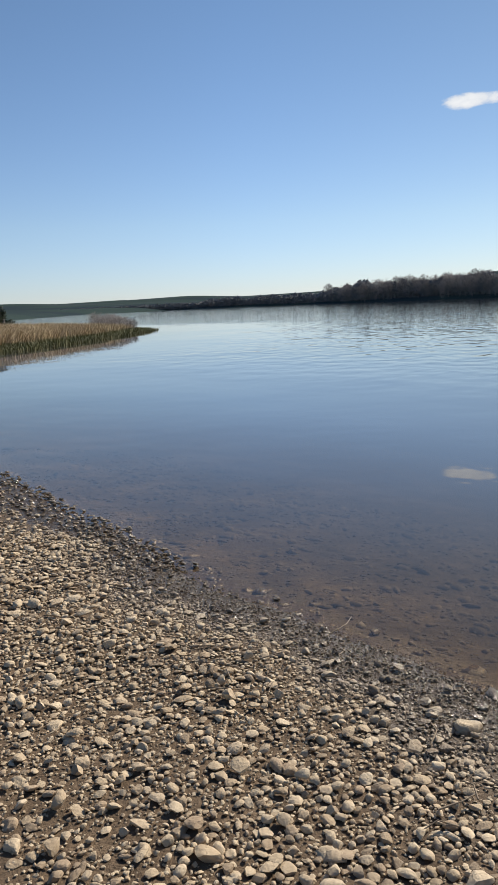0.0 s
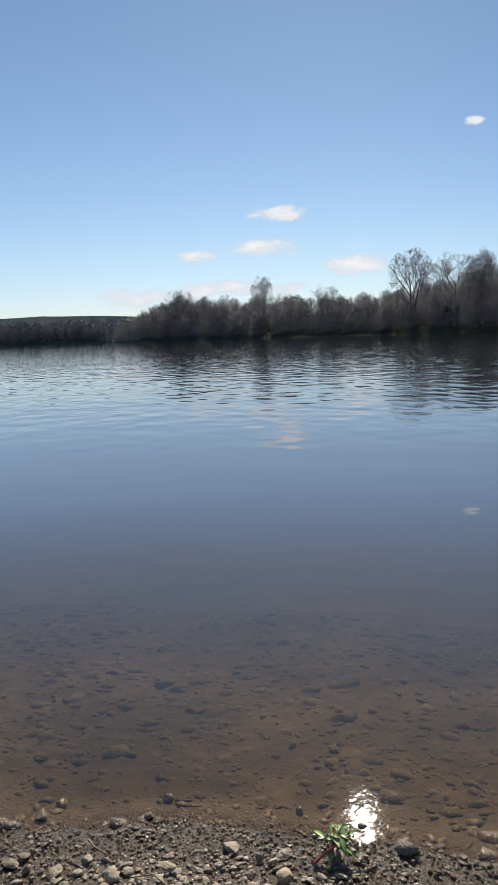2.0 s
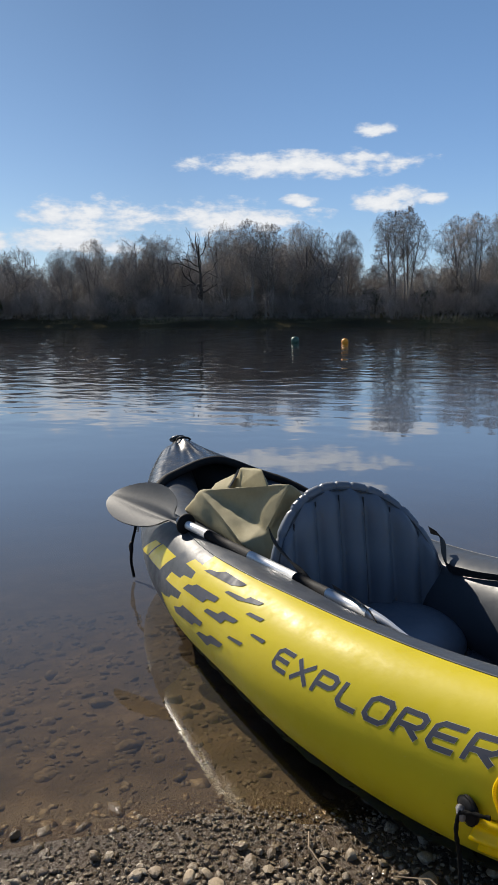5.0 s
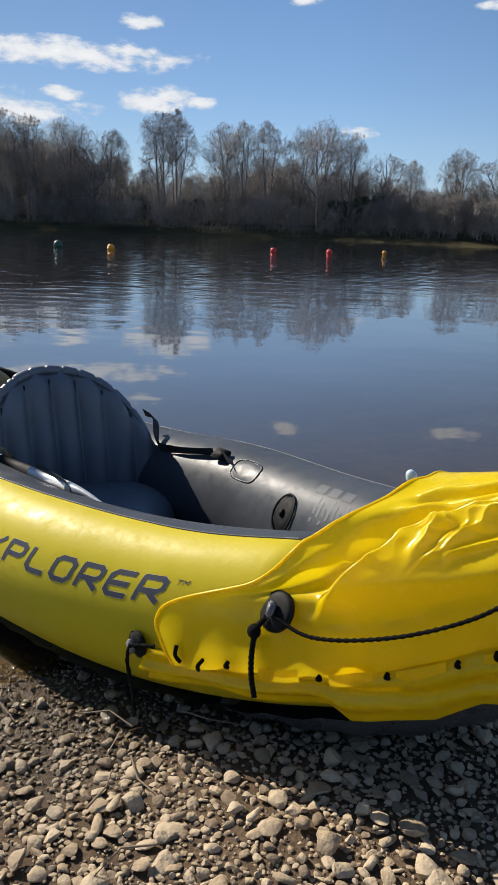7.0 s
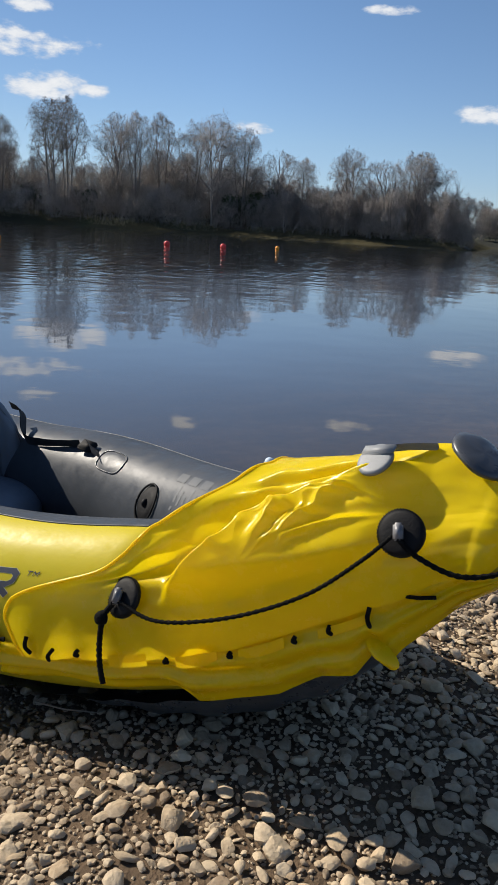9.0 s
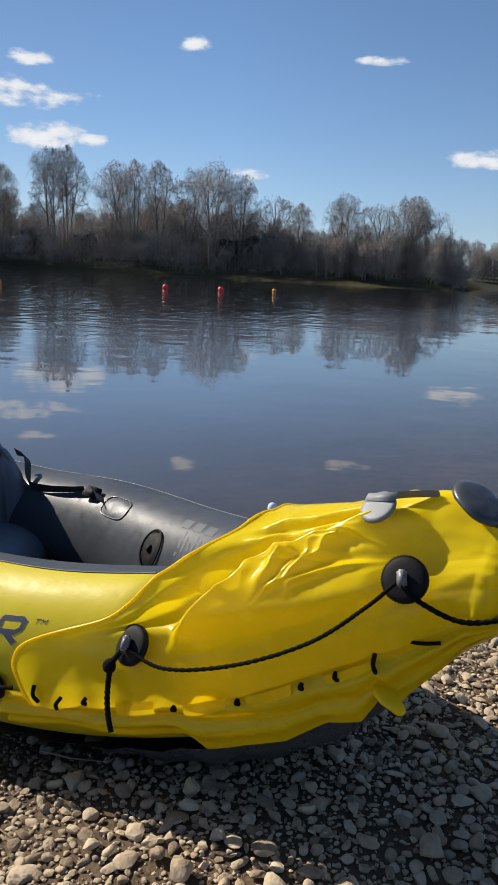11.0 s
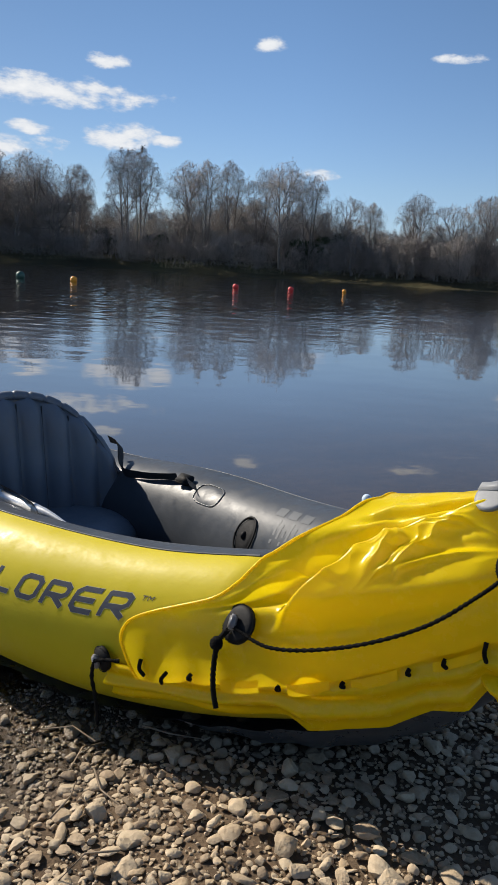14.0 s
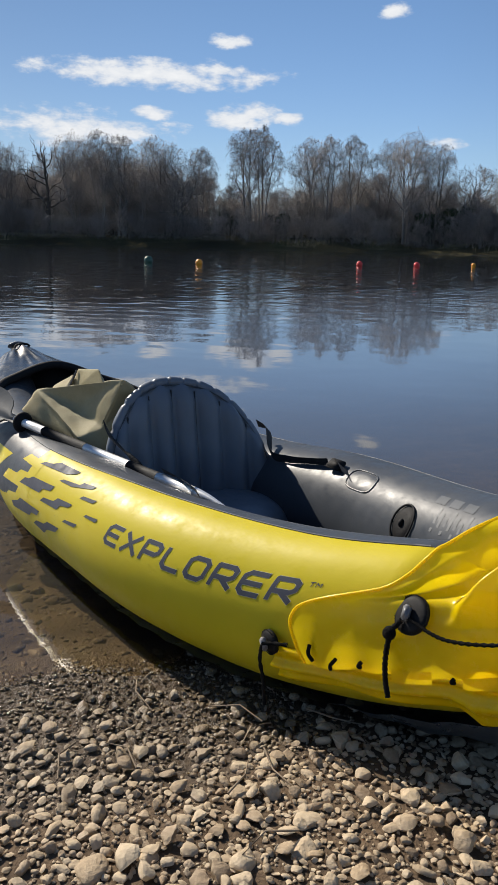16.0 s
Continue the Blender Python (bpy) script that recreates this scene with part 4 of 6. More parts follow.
# dark wet stones that break the surface along the water's edge
for k, (x, y, size) in enumerate([(0.91, 1.425, 0.05), (0.85, 1.40, 0.05), (0.66, 1.80, 0.05), (0.74, 1.55, 0.055), (1.10, 1.28, 0.045), (1.30, 1.05, 0.035), (1.36, 0.92, 0.04), (1.03, 1.24, 0.035), (0.35, 2.19, 0.05), (0.05, 2.47, 0.045), (-0.62, 3.40, 0.06), (1.80, 0.30, 0.04)]):
    lay(x, y, size * 0.8, k + 5, 53 * k, 0.12)
at = spread(3000, -0.7, 2.3, -2.0, 2.4, -1.5, -0.02)[:170]
for k, (x, y) in enumerate(at.tolist()):
    lay(x, y, 0.030 + 0.020 * random.random() ** 2, k, 360 * random.random(), 0.28)
at = spread(3000, 0.3, 3.6, -0.4, 3.4, 0.05, 1.3)[:150]
for k, (x, y) in enumerate(at.tolist()):
    size = 0.06 + 0.12 * random.random() ** 2
    if float(height(np.array([x]), np.array([y]))[0]) + size * 0.3 < -0.012:
        lay(x, y, size * 0.8, k, 360 * random.random(), 0.42)

# ---- drift twigs and straw ----
def stalk(name, pts, r, mat, label, category):
    t = Twigs()
    t.add([Vector(p) for p in pts], [r * (1 - 0.5 * i / (len(pts) - 1)) for i in range(len(pts))], 5)
    return tagged(piece(name, [tuple(v) for v in t.v], t.f, mat), label, category)


for k, (x, y) in enumerate(spread(900, -0.3, 1.9, -1.2, 2.3, -0.7, -0.02)[:46].tolist()):
    a, ln = random.uniform(0, 6.28), random.uniform(0.05, 0.16)
    z = float(height(np.array([x]), np.array([y]))[0]) + 0.016
    tagged(stalk("twig", [(x, y, z), (x + math.cos(a) * ln * 0.5, y + math.sin(a) * ln * 0.5, z + 0.01), (x + math.cos(a + 0.3) * ln, y + math.sin(a + 0.3) * ln, z)], 0.0022, M_DRIFT, "thin pale drift twig lying on pebbles", "twig"), group="drift twigs")


# ---- a green weed with a red stem at the water's edge ----
def weed(x, y, size):
    ob = new("weed")
    z = float(height(np.array([x]), np.array([y]))[0]) + 0.012
    ob.matrix_world = pose(x, y, z)
    st = Twigs()
    st.add([Vector((-0.06, 0.02, 0.0)), Vector((-0.02, 0.0, 0.03)), Vector((0.03, -0.01, 0.045))], [0.0035, 0.003, 0.002], 6)
    st.add([Vector((-0.02, 0.0, 0.03)), Vector((0.02, 0.03, 0.05))], [0.0025, 0.0015], 6)
    piece("stem", [tuple(v * size) for v in st.v], st.f, M_STEM, ob, "red stem")
    r = random.Random(4)
    for k in range(24):
        a, ln, up = r.uniform(0, 6.28), r.uniform(0.035, 0.065), r.uniform(0.1, 0.9)
        base = Vector((r.uniform(-0.02, 0.03), r.uniform(-0.01, 0.02), r.uniform(0.02, 0.045)))
        out = Vector((math.cos(a), math.sin(a), up)).normalized()
        side = Vector((-math.sin(a), math.cos(a), 0))
        v = []
        for i in range(7):
            t = i / 6
            wd = 0.0065 * math.sin(math.pi * min(1, t * 0.95 + 0.04))
            c = base + out * ln * t - Vector((0, 0, 0.02 * t * t))
            v += [c - side * wd + Vector((0, 0, 0.003)), c, c + side * wd + Vector((0, 0, 0.003))]
        piece("leaf", [tuple(p * size) for p in v], grid_faces(7, 3), M_WEED, ob)
    return tagged(ob, "uprooted green weed with a red stem on wet shingle", "plant")


weed(1.24, 0.87, 0.85)

# ---- the inflatable kayak, stern on the beach and bow afloat ----
# local axes: s from stern to bow, v across to the near side, z up
KAYAK = Matrix(((0.826, -0.5634, 0, 1.374), (0.5634, 0.826, 0, -1.236), (0, 0, 1, 0), (0, 0, 0, 1)))
kayak = new("inflatable_kayak")
kayak.matrix_world = KAYAK
tagged(kayak, "yellow and grey inflatable kayak, its wrinkled stern beached on shingle", "kayak")
ST_S = [-0.06, 0.10, 0.25, 0.45, 0.7, 1.1, 1.5, 1.9, 2.3, 2.6, 2.85, 3.0, 3.06]
ST_W = [0.06, 0.13, 0.20, 0.285, 0.37, 0.465, 0.485, 0.475, 0.415, 0.32, 0.20, 0.10, 0.05]
ST_Z = [0.50, 0.41, 0.33, 0.265, 0.215, 0.19, 0.185, 0.18, 0.195, 0.23, 0.285, 0.34, 0.37]
ST_V = [0.07, 0.12, 0.15, 0.165, 0.17, 0.165, 0.16, 0.16, 0.155, 0.145, 0.12, 0.08, 0.04]
ST_H = [0.05, 0.09, 0.12, 0.14, 0.145, 0.15, 0.15, 0.15, 0.145, 0.13, 0.10, 0.06, 0.03]


def tube_point(side, s, ang, off=0.0):
    """A point of a side tube: ang 0 is outward, 90 the top, 180 inward."""
    w, z, rv, rh = (smooth_at(ST_S, k, s) for k in (ST_W, ST_Z, ST_V, ST_H))
    if side < 0:  # the far tube lies lower towards the afloat bow
        z = z - smooth_at([-0.1, 0.9, 1.2, 1.55, 2.3, 2.8, 3.1], [0, 0, 0.012, 0.045, 0.05, 0.02, 0], s)
    c, n = np.cos(np.radians(ang)), np.sin(np.radians(ang))
    return np.stack([s + 0 * c, side * (w - rh + (rh + off) * c), z + (rv + off) * n], -1)


def tube_along(pts, radius, sides=8, steps=4, twist=0.0):
    """A round cord through the points; twist adds the strands of a rope."""
    pts = np.asarray(pts, float)
    t = np.arange(len(pts))
    u = np.linspace(0, len(pts) - 1, (len(pts) - 1) * steps + 1)
    line = np.stack([smooth_at(t, pts[:, k], u) for k in range(3)], 1) if len(pts) > 2 else pts[0] + np.outer(u, pts[1] - pts[0])
    v = []
    for i, p in enumerate(line):
        way = Vector(line[min(i + 1, len(line) - 1)] - line[max(i - 1, 0)]).normalized()
        side = way.cross(Vector((0.13, 0.31, 0.94))).normalized()
        up = way.cross(side)
        for k in range(sides):
            a = 2 * math.pi * k / sides
            r = radius * (1 + twist * math.sin(2 * a + i * 1.6))
            v.append(tuple(Vector(p) + side * (math.cos(a) * r) + up * (math.sin(a) * r)))
    f = grid_faces(len(line), sides, True)
    f += [tuple(range(sides))[::-1], tuple(range(len(v) - sides, len(v)))]
    return v, f


for side in (1, -1):
    ss, aa = np.linspace(-0.06, 3.06, 131), np.arange(0, 360, 7.5)
    S, A = np.meshgrid(ss, aa, indexing="ij")
    edge_at = smooth_at([0.5, 0.65, 0.8, 1.0, 1.2, 1.5, 1.7, 2.0], [80, 80, 84, 87, 86, 76, 72, 72], S) if side == 1 else 66 + 0 * S
    W_ = A + (edge_at - 90) * np.interp(A, [0, 90, 180, 360], [0, 1, 0, 0])
    V = tube_point(side, S, W_)
    slim = 1 - 0.24 * np.clip((0.47 - S) / 0.10, 0, 1)
    core = np.stack([S, side * (smooth_at(ST_S, ST_W, S) - smooth_at(ST_S, ST_H, S)), smooth_at(ST_S, ST_Z, S)], -1)
    upper = np.clip((V[..., 2] - core[..., 2]) / 0.05 + 0.5, 0, 1)
    V = core + (V - core) * (1 - (1 - slim) * upper)[..., None]
    ends = []
    for end, out in ((0, -1), (-1, 1)):
        mid_ = V[end].mean(0)
        ends.append([mid_ + (V[end] - mid_) * math.sqrt(1 - k * k) + (out * 0.03 * k, 0, 0) for k in (0.5, 0.8, 0.95, 0.999)])
    V = np.concatenate([np.array(ends[0][::-1]), V, np.array(ends[1])])
    S = np.concatenate([S[:1]] * 4 + [S] + [S[-1:]] * 4)
    A = np.concatenate([A[:1]] * 4 + [A] + [A[-1:]] * 4)
    F = grid_faces(len(V), len(aa), True)
    mid = [((S.ravel()[f[0]] + S.ravel()[f[1]]) / 2, (A.ravel()[f[0]] + 3.75) % 360) for f in F]
    top_edge = 90
    idx = [1 if (top_edge < a < 262) or (s > 1.72 and a < top_edge) or (s > 1.86 and a > 262) else 0 for s, a in mid]
    if side == -1:
        F = [tuple(reversed(f)) for f in F]
    tube = piece("side_tube", V.reshape(-1, 3), F, [M_YELLOW, M_GREY], kayak, "inflated side tube, yellow outside and grey inside", index=idx)
    seam = [tube_point(side, np.float64(s), float(smooth_at([0.5, 0.65, 0.8, 1.0, 1.2, 1.5, 1.7, 2.0], [80, 80, 84, 87, 86, 76, 72, 72], s)) if side == 1 else 66.0, 0.0006) for s in np.linspace(0.47 if side == 1 else 0.40, 2.75, 40)]
    piece("seam", *tube_along(seam, 0.0019, 6, 2), M_SEAM, tube, "pale welded seam along the gunwale")

# floor of inflated ribs, and the grey bottom skin
S, T = np.meshgrid(np.linspace(0.25, 2.8, 60), np.linspace(-1, 1, 41), indexing="ij")
wf = (smooth_at(ST_S, ST_W, S) - 0.13).clip(0.01)
V = np.stack([S, T * wf, 0.085 + 0.028 * np.abs(np.sin(T * 3 * math.pi)) + np.clip(smooth_at(ST_S, ST_Z, S) - 0.2, 0, 1)], -1)
piece("floor", V.reshape(-1, 3), grid_faces(*S.shape), M_DARK, kayak, "dark grey ribbed inflated floor")
S, T = np.meshgrid(np.linspace(0.0, 3.0, 90), np.linspace(-1, 1, 17), indexing="ij")
wf = smooth_at(ST_S, ST_W, S) - smooth_at(ST_S, ST_H, S) * 0.45
zb = smooth_at(ST_S, ST_Z, S) - smooth_at(ST_S, ST_V, S) * 0.97
V = np.stack([S, T * (wf + 0.02 * np.clip((0.6 - S) / 0.3, 0, 1)), zb - (0.022 + 0.055 * np.clip((0.75 - S) / 0.3, 0, 1) * np.clip((S - 0.01) / 0.11, 0, 1)) * (1 - T**4) + 0.004 * np.sin(S * 60 + T * 5)], -1)
piece("bottom_skin", V.reshape(-1, 3), [tuple(reversed(f)) for f in grid_faces(*S.shape)], M_DARK, kayak, "dark grey bottom skin")


def ridged(x, y, seed):
    """Soft folds, from 0 to 1."""
    return 1 - (2 * value_noise(x, y, seed) - 1) ** 2


def deck(c, s, ridge, start, low):
    """A point of a fabric deck over both tubes: c from 1 at the near lower edge over 0 at the ridge to -1."""
    side, a = np.sign(c) + (c == 0), np.abs(c)
    ang = start + (low - start) * (a - 0.5).clip(0) / 0.5
    near = (side > 0)[..., None]
    p, q = (np.where(near, tube_point(1, s, g_, 0.014), tube_point(-1, s, g_, 0.014) * (1, -1, 1)) for g_ in (ang, np.float64(start) + 0 * s))
    k = (1 - a / 0.5).clip(0, 1)
    rise = k * k * (3 - 2 * k) * 0.45 + 0.55 * np.sin(k * math.pi / 2)
    v = np.where(a < 0.5, q[..., 1] * (1 - k), p[..., 1])
    z = np.where(a < 0.5, q[..., 2] + (ridge - q[..., 2]) * rise, p[..., 2])
    return np.stack([s, side * v, z], -1)


def sharp(x, y, seed, power=2.0):
    """Narrow crests between rounded hollows, from 0 to 1."""
    return (1 - np.abs(2 * value_noise(x, y, seed) - 1)) ** power


# stern deck: yellow, slack and wrinkled, its front edge a raised flap swept forward down both sides
C, R = np.meshgrid(np.linspace(-1, 1, 301), np.linspace(0, 1, 240), indexing="ij")
a_ = np.abs(C)
front = smooth_at([0, 0.06, 0.16, 0.22, 0.32, 0.405, 0.515, 0.60, 0.66, 0.70, 0.74, 0.81, 0.885, 1.0], [0.325, 0.328, 0.345, 0.358, 0.378, 0.398, 0.424, 0.450, 0.490, 0.556, 0.605, 0.626, 0.616, 0.595], a_)
S = front + (-0.07 - front) * R
ridge = smooth_at([-0.08, 0.0, 0.1, 0.2, 0.32, 0.8], [0.625, 0.65, 0.612, 0.578, 0.545, 0.40], S)
V = deck(C, S, ridge, 58.0, -14.0)
gone = front - S  # metres behind the flap's edge


def near_line(points):
    """Metres from a line drawn on the deck through points (s, a)."""
    best = np.full(S.shape, 9.0)
    for (s0, a0), (s1, a1) in zip(points, points[1:]):
        p0, p1 = np.array((s0, a0 * 0.36)), np.array((s1, a1 * 0.36))
        d = p1 - p0
        t = np.clip(((S - p0[0]) * d[0] + (a_ * 0.36 - p0[1]) * d[1]) / (d @ d), 0, 1)
        best = np.minimum(best, np.hypot(S - p0[0] - t * d[0], a_ * 0.36 - p0[1] - t * d[1]))
    return best


def ease(x):
    x = np.clip(x, 0, 1)
    return x * x * (3 - 2 * x)


# a deep fold runs back from above the front holder; behind it the slack deck bellies out over a sharp brow
fold = near_line([(0.500, 0.68), (0.463, 0.605), (0.432, 0.54), (0.403, 0.47), (0.378, 0.43), (0.333, 0.405), (0.297, 0.385), (0.275, 0.345), (0.25, 0.30)])
brow_s = smooth_at([0, 0.2, 0.275, 0.32, 0.37, 0.44, 0.485, 0.545, 0.59, 0.65, 0.705, 0.75, 1.0], [0.05, 0.09, 0.155, 0.195, 0.233, 0.257, 0.280, 0.304, 0.328, 0.348, 0.358, 0.361, 0.363], a_)
past = (brow_s - S) * 0.62
belly = ease(past / 0.014 + 0.1) * np.exp(-np.clip(past, 0, 1) / 0.11) * ease((0.80 - a_) / 0.16) * ease((a_ - 0.12) / 0.15) * ease((S - 0.02) / 0.07)
tuck = near_line([(0.435, 0.31), (0.387, 0.285), (0.35, 0.262), (0.335, 0.23), (0.302, 0.237), (0.275, 0.213), (0.215, 0.205), (0.178, 0.18), (0.12, 0.17)])
p_, q_ = S * 14 + 2.2 * value_noise(S * 13, a_ * 7, 21), a_ * 7 - S * 4 + 2.0 * value_noise(S * 15 + 5, a_ * 8, 22)
creases = sharp(p_, q_, 3, 1.6) + sharp(p_ * 1.9 + 4, q_ * 1.9, 5, 2.0) * 0.45
slack = ease(past / 0.05 + 0.9) * ease((0.66 - a_) / 0.18) * ease((S - 0.05) / 0.1) * ease((gone - 0.05) / 0.05)
dents = value_noise(S * 24 + C * 7, C * 11 - S * 9, 33)
deep = 0.036 * ease((0.72 - a_) / 0.12)
channel = ease((gone - 0.025) / 0.05) * (1 - ease(past / 0.014 + 0.1)) * ease((a_ - 0.26) / 0.12) * ease((0.74 - a_) / 0.08)
lip = np.exp(-((gone / 0.045) ** 2)) * ease((a_ - 0.2) / 0.2) * ease((0.74 - a_) / 0.2)
lift = (0.004 + 0.006 * ease((a_ - 0.1) / 0.2) * ease((0.75 - a_) / 0.1)) * ease((S + 0.01) / 0.12) + 0.018 * lip - deep * (0.35 * np.exp(-((fold / 0.026) ** 2)) + 0.75 * channel) + 0.038 * belly
lift += (-0.011 * np.exp(-((tuck / 0.009) ** 2)) + 0.008 * np.exp(-(((tuck - 0.016) / 0.010) ** 2)) * (a_ < 0.4)) * ease((gone - 0.03) / 0.05)
lift += slack * ((creases - 0.5) * 0.017 + (dents - 0.5) * 0.008)
lift += 0.005 * (value_noise(S * 14, C * 8, 31) - 0.5) + 0.0018 * (value_noise(S * 37, C * 19, 32) - 0.5)
lift += np.exp(-gone / 0.02) * (0.005 + 0.004 * np.sin(C * 17)) * ease((a_ - 0.05) / 0.1)
g0, g1 = np.gradient(V, axis=0), np.gradient(V, axis=1)
nrm_ = np.cross(g1, g0)
nrm_ /= np.linalg.norm(nrm_, axis=-1, keepdims=True) + 1e-12
nrm_ *= np.sign(nrm_[150, 120, 2])
V += nrm_ * lift[..., None]
low = np.clip((a_ - 0.75) / 0.25, 0, 1)
V[..., 1] += np.sign(C) * low * (0.004 + 0.004 * np.sin(S * 37) + 0.003 * np.sin(S * 83))
last = V[:, -1]
last_mid = last.mean(0)
close = [last_mid + (last - last_mid) * (1, math.sqrt(1 - k * k), 0.35 + 0.65 * math.sqrt(1 - k * k)) + (-0.035 * k, 0, 0) for k in (0.35, 0.6, 0.8, 0.93, 0.999)]
rim = V[:, 0].copy()
V = np.concatenate([V, np.stack(close, 1)], 1)
stern = piece("stern_deck", V.reshape(-1, 3), grid_faces(*V.shape[:2]), M_COVER, kayak, "slack wrinkled yellow vinyl deck over the stern")
piece("hem", *tube_along(rim[::4], 0.0028, 6, 2), M_COVER, stern, "rolled yellow hem of the deck flap")

# skirt below the lacing: from its upper edge to a ragged lower hem
HEM_S = [-0.11, -0.055, -0.02, 0.014, 0.033, 0.05, 0.073, 0.126, 0.185, 0.242, 0.309, 0.35, 0.43, 0.594, 0.68]
HEM_Z = [0.475, 0.425, 0.378, 0.335, 0.300, 0.322, 0.276, 0.257, 0.208, 0.191, 0.160, 0.175, 0.155, 0.122, 0.105]
for side in (1, -1):
    S, T = np.meshgrid(np.linspace(-0.105, 0.67, 150), np.linspace(0, 1, 22), indexing="ij")
    top = tube_point(1, S, np.float64(-9) + 0 * S, 0.008)
    hz = np.interp(S, HEM_S, HEM_Z)
    hv_ = smooth_at(ST_S, ST_W, S) * 0.90 - 0.012 * np.clip((0.1 - S) / 0.1, 0, 1)
    bulge = np.sin(T * math.pi) ** 0.8
    v_ = top[..., 1] * (1 - T) + hv_ * T + 0.016 * bulge + 0.008 * bulge * np.sin(T * 15 + S * 9 + 2 * value_noise(S * 6, T * 2, 41)) + T * 0.008 * np.sin(S * 31)
    z_ = top[..., 2] * (1 - T) + hz * T
    v_ = v_ * np.sqrt(np.clip(1 - (np.clip(-0.04 - S, 0, 1) / 0.066) ** 2, 0, 1))
    q = np.stack([S, side * v_, z_], -1).reshape(-1, 3)
    fs = grid_faces(*S.shape)
    piece("skirt", np.concatenate([q, q - (0, side * 0.003, 0)]), fs + [tuple(k + len(q) for k in reversed(f)) for f in fs], M_COVER, kayak, "ragged yellow vinyl skirt below the lacing")

S, T = np.meshgrid(np.linspace(0, 1, 14), np.linspace(-1, 1, 13), indexing="ij")
wl = 0.026 * np.sqrt(np.clip(1 - (2 * S - 1.06) ** 2 * 0.86, 0, 1))
V = np.stack([0.034 - 0.012 * S + T * wl * 1.1, 0.112 + 0.010 * S + 0.014 * (1 - T * T) * np.sin(S * math.pi), 0.352 - 0.026 * S + T * wl * 0.25], -1).reshape(-1, 3)
fs = grid_faces(14, 13)
piece("skirt_lobe", np.concatenate([V, V - (0, 0.004, 0)]), fs + [tuple(k + len(V) for k in reversed(f)) for f in fs], M_COVER, kayak, "rounded loose lobe of the yellow skirt")

S, T = np.meshgrid(np.linspace(-0.105, 0.06, 30), np.linspace(-1, 1, 13), indexing="ij")
w_ = smooth_at(ST_S, ST_W, S) * 0.88 * np.sqrt(np.clip(1 - (np.clip(-0.04 - S, 0, 1) / 0.066) ** 2, 0, 1))
V = np.stack([S, T * w_, np.interp(S, [-0.11, -0.055, 0.014, 0.06], [0.477, 0.43, 0.355, 0.335]) - 0.012 * (1 - T * T)], -1)
piece("tail_underside", V.reshape(-1, 3), [tuple(reversed(f)) for f in grid_faces(*S.shape)], M_COVER, kayak, "yellow vinyl underside of the stern end")

# the blunt stern end under its grey patch
def cap(name, centre, normal, rx, ry, dome, mat, parent, label, up=(0, 0, 1), rings=5, n=28, lump=0.0):
    """A shallow rounded disc, facing along normal."""
    nrm = Vector(normal).normalized()
    x = Vector(up).cross(nrm).normalized()
    yv = nrm.cross(x)
    v, f = [tuple(Vector(centre) + nrm * dome)], []
    for i in range(1, rings + 1):
        k = i / rings
        for j in range(n):
            a = 2 * math.pi * j / n
            p = Vector(centre) + x * (rx * k * math.cos(a)) + yv * (ry * k * math.sin(a)) + nrm * (dome * math.sqrt(max(0, 1 - k * k)) + lump * math.sin(5 * a + i) * k)
            v.append(tuple(p))
    f += [(0, 1 + j, 1 + (j + 1) % n) for j in range(n)]
    for i in range(rings - 1):
        for j in range(n):
            k = (j + 1) % n
            f.append((1 + i * n + j, 1 + (i + 1) * n + j, 1 + (i + 1) * n + k, 1 + i * n + k))
    base = len(v)
    for j in range(n):
        v.append(tuple(Vector(v[1 + (rings - 1) * n + j]) - nrm * 0.006))
    for j in range(n):
        k = (j + 1) % n
        f.append((1 + (rings - 1) * n + j, base + j, base + k, 1 + (rings - 1) * n + k))
    f.append(tuple(base + j for j in reversed(range(n))))
    return piece(name, v, f, mat, parent, label)


cap("end_patch", (-0.034, 0.0, 0.641), (-0.46, 0.12, 0.86), 0.043, 0.048, 0.006, M_DARK, kayak, "smooth dark grey patch on the stern end", lump=0.001)

# bow deck: dark grey, pinched towards the tip
C, R = np.meshgrid(np.linspace(-1, 1, 81), np.linspace(0, 1, 60), indexing="ij")
front = 2.62 - 0.24 * np.abs(C) ** 2
S = front + (3.06 - front) * R
ridge = smooth_at([2.3, 2.62, 2.8, 2.95, 3.06], [0.42, 0.425, 0.435, 0.462, 0.47], S)
V = deck(C, S, ridge, 82.0, 40.0)
creases = ridged(S * 3.0, C * 9 + S * 3, 13) ** 2
V[..., 2] += (creases - 0.4) * 0.010 * np.sin(R * math.pi) * (1 - np.abs(C)) - 0.012 * np.exp(-((C - 0.2) / 0.14) ** 2) * np.sin(R * math.pi) * R
q = V.reshape(-1, 3)
fs = grid_faces(*C.shape)
bow = piece("bow_deck", np.concatenate([q, q - (0, 0, 0.003)]), fs + [tuple(k + len(q) for k in reversed(f)) for f in fs], M_BOW, kayak, "glossy dark grey creased deck over the bow")
rim = [tuple(V[i, 0]) for i in range(0, 81, 4)]
piece("rim", *tube_along(rim, 0.017, 10, 2), M_BLACK, bow, "black padded rim of the cockpit opening")
cap("end_patch", (3.045, 0.0, 0.455), (0.5, 0.0, 0.86), 0.040, 0.032, 0.010, M_DARK, kayak, "dark grey end patch on the bow")
piece("bow_handle", *tube_along([(2.97, 0.035, 0.455), (2.975, 0.02, 0.466), (2.975, -0.02, 0.466), (2.97, -0.035, 0.455)], 0.005, 8), M_BLACK, kayak, "black webbing grab handle")

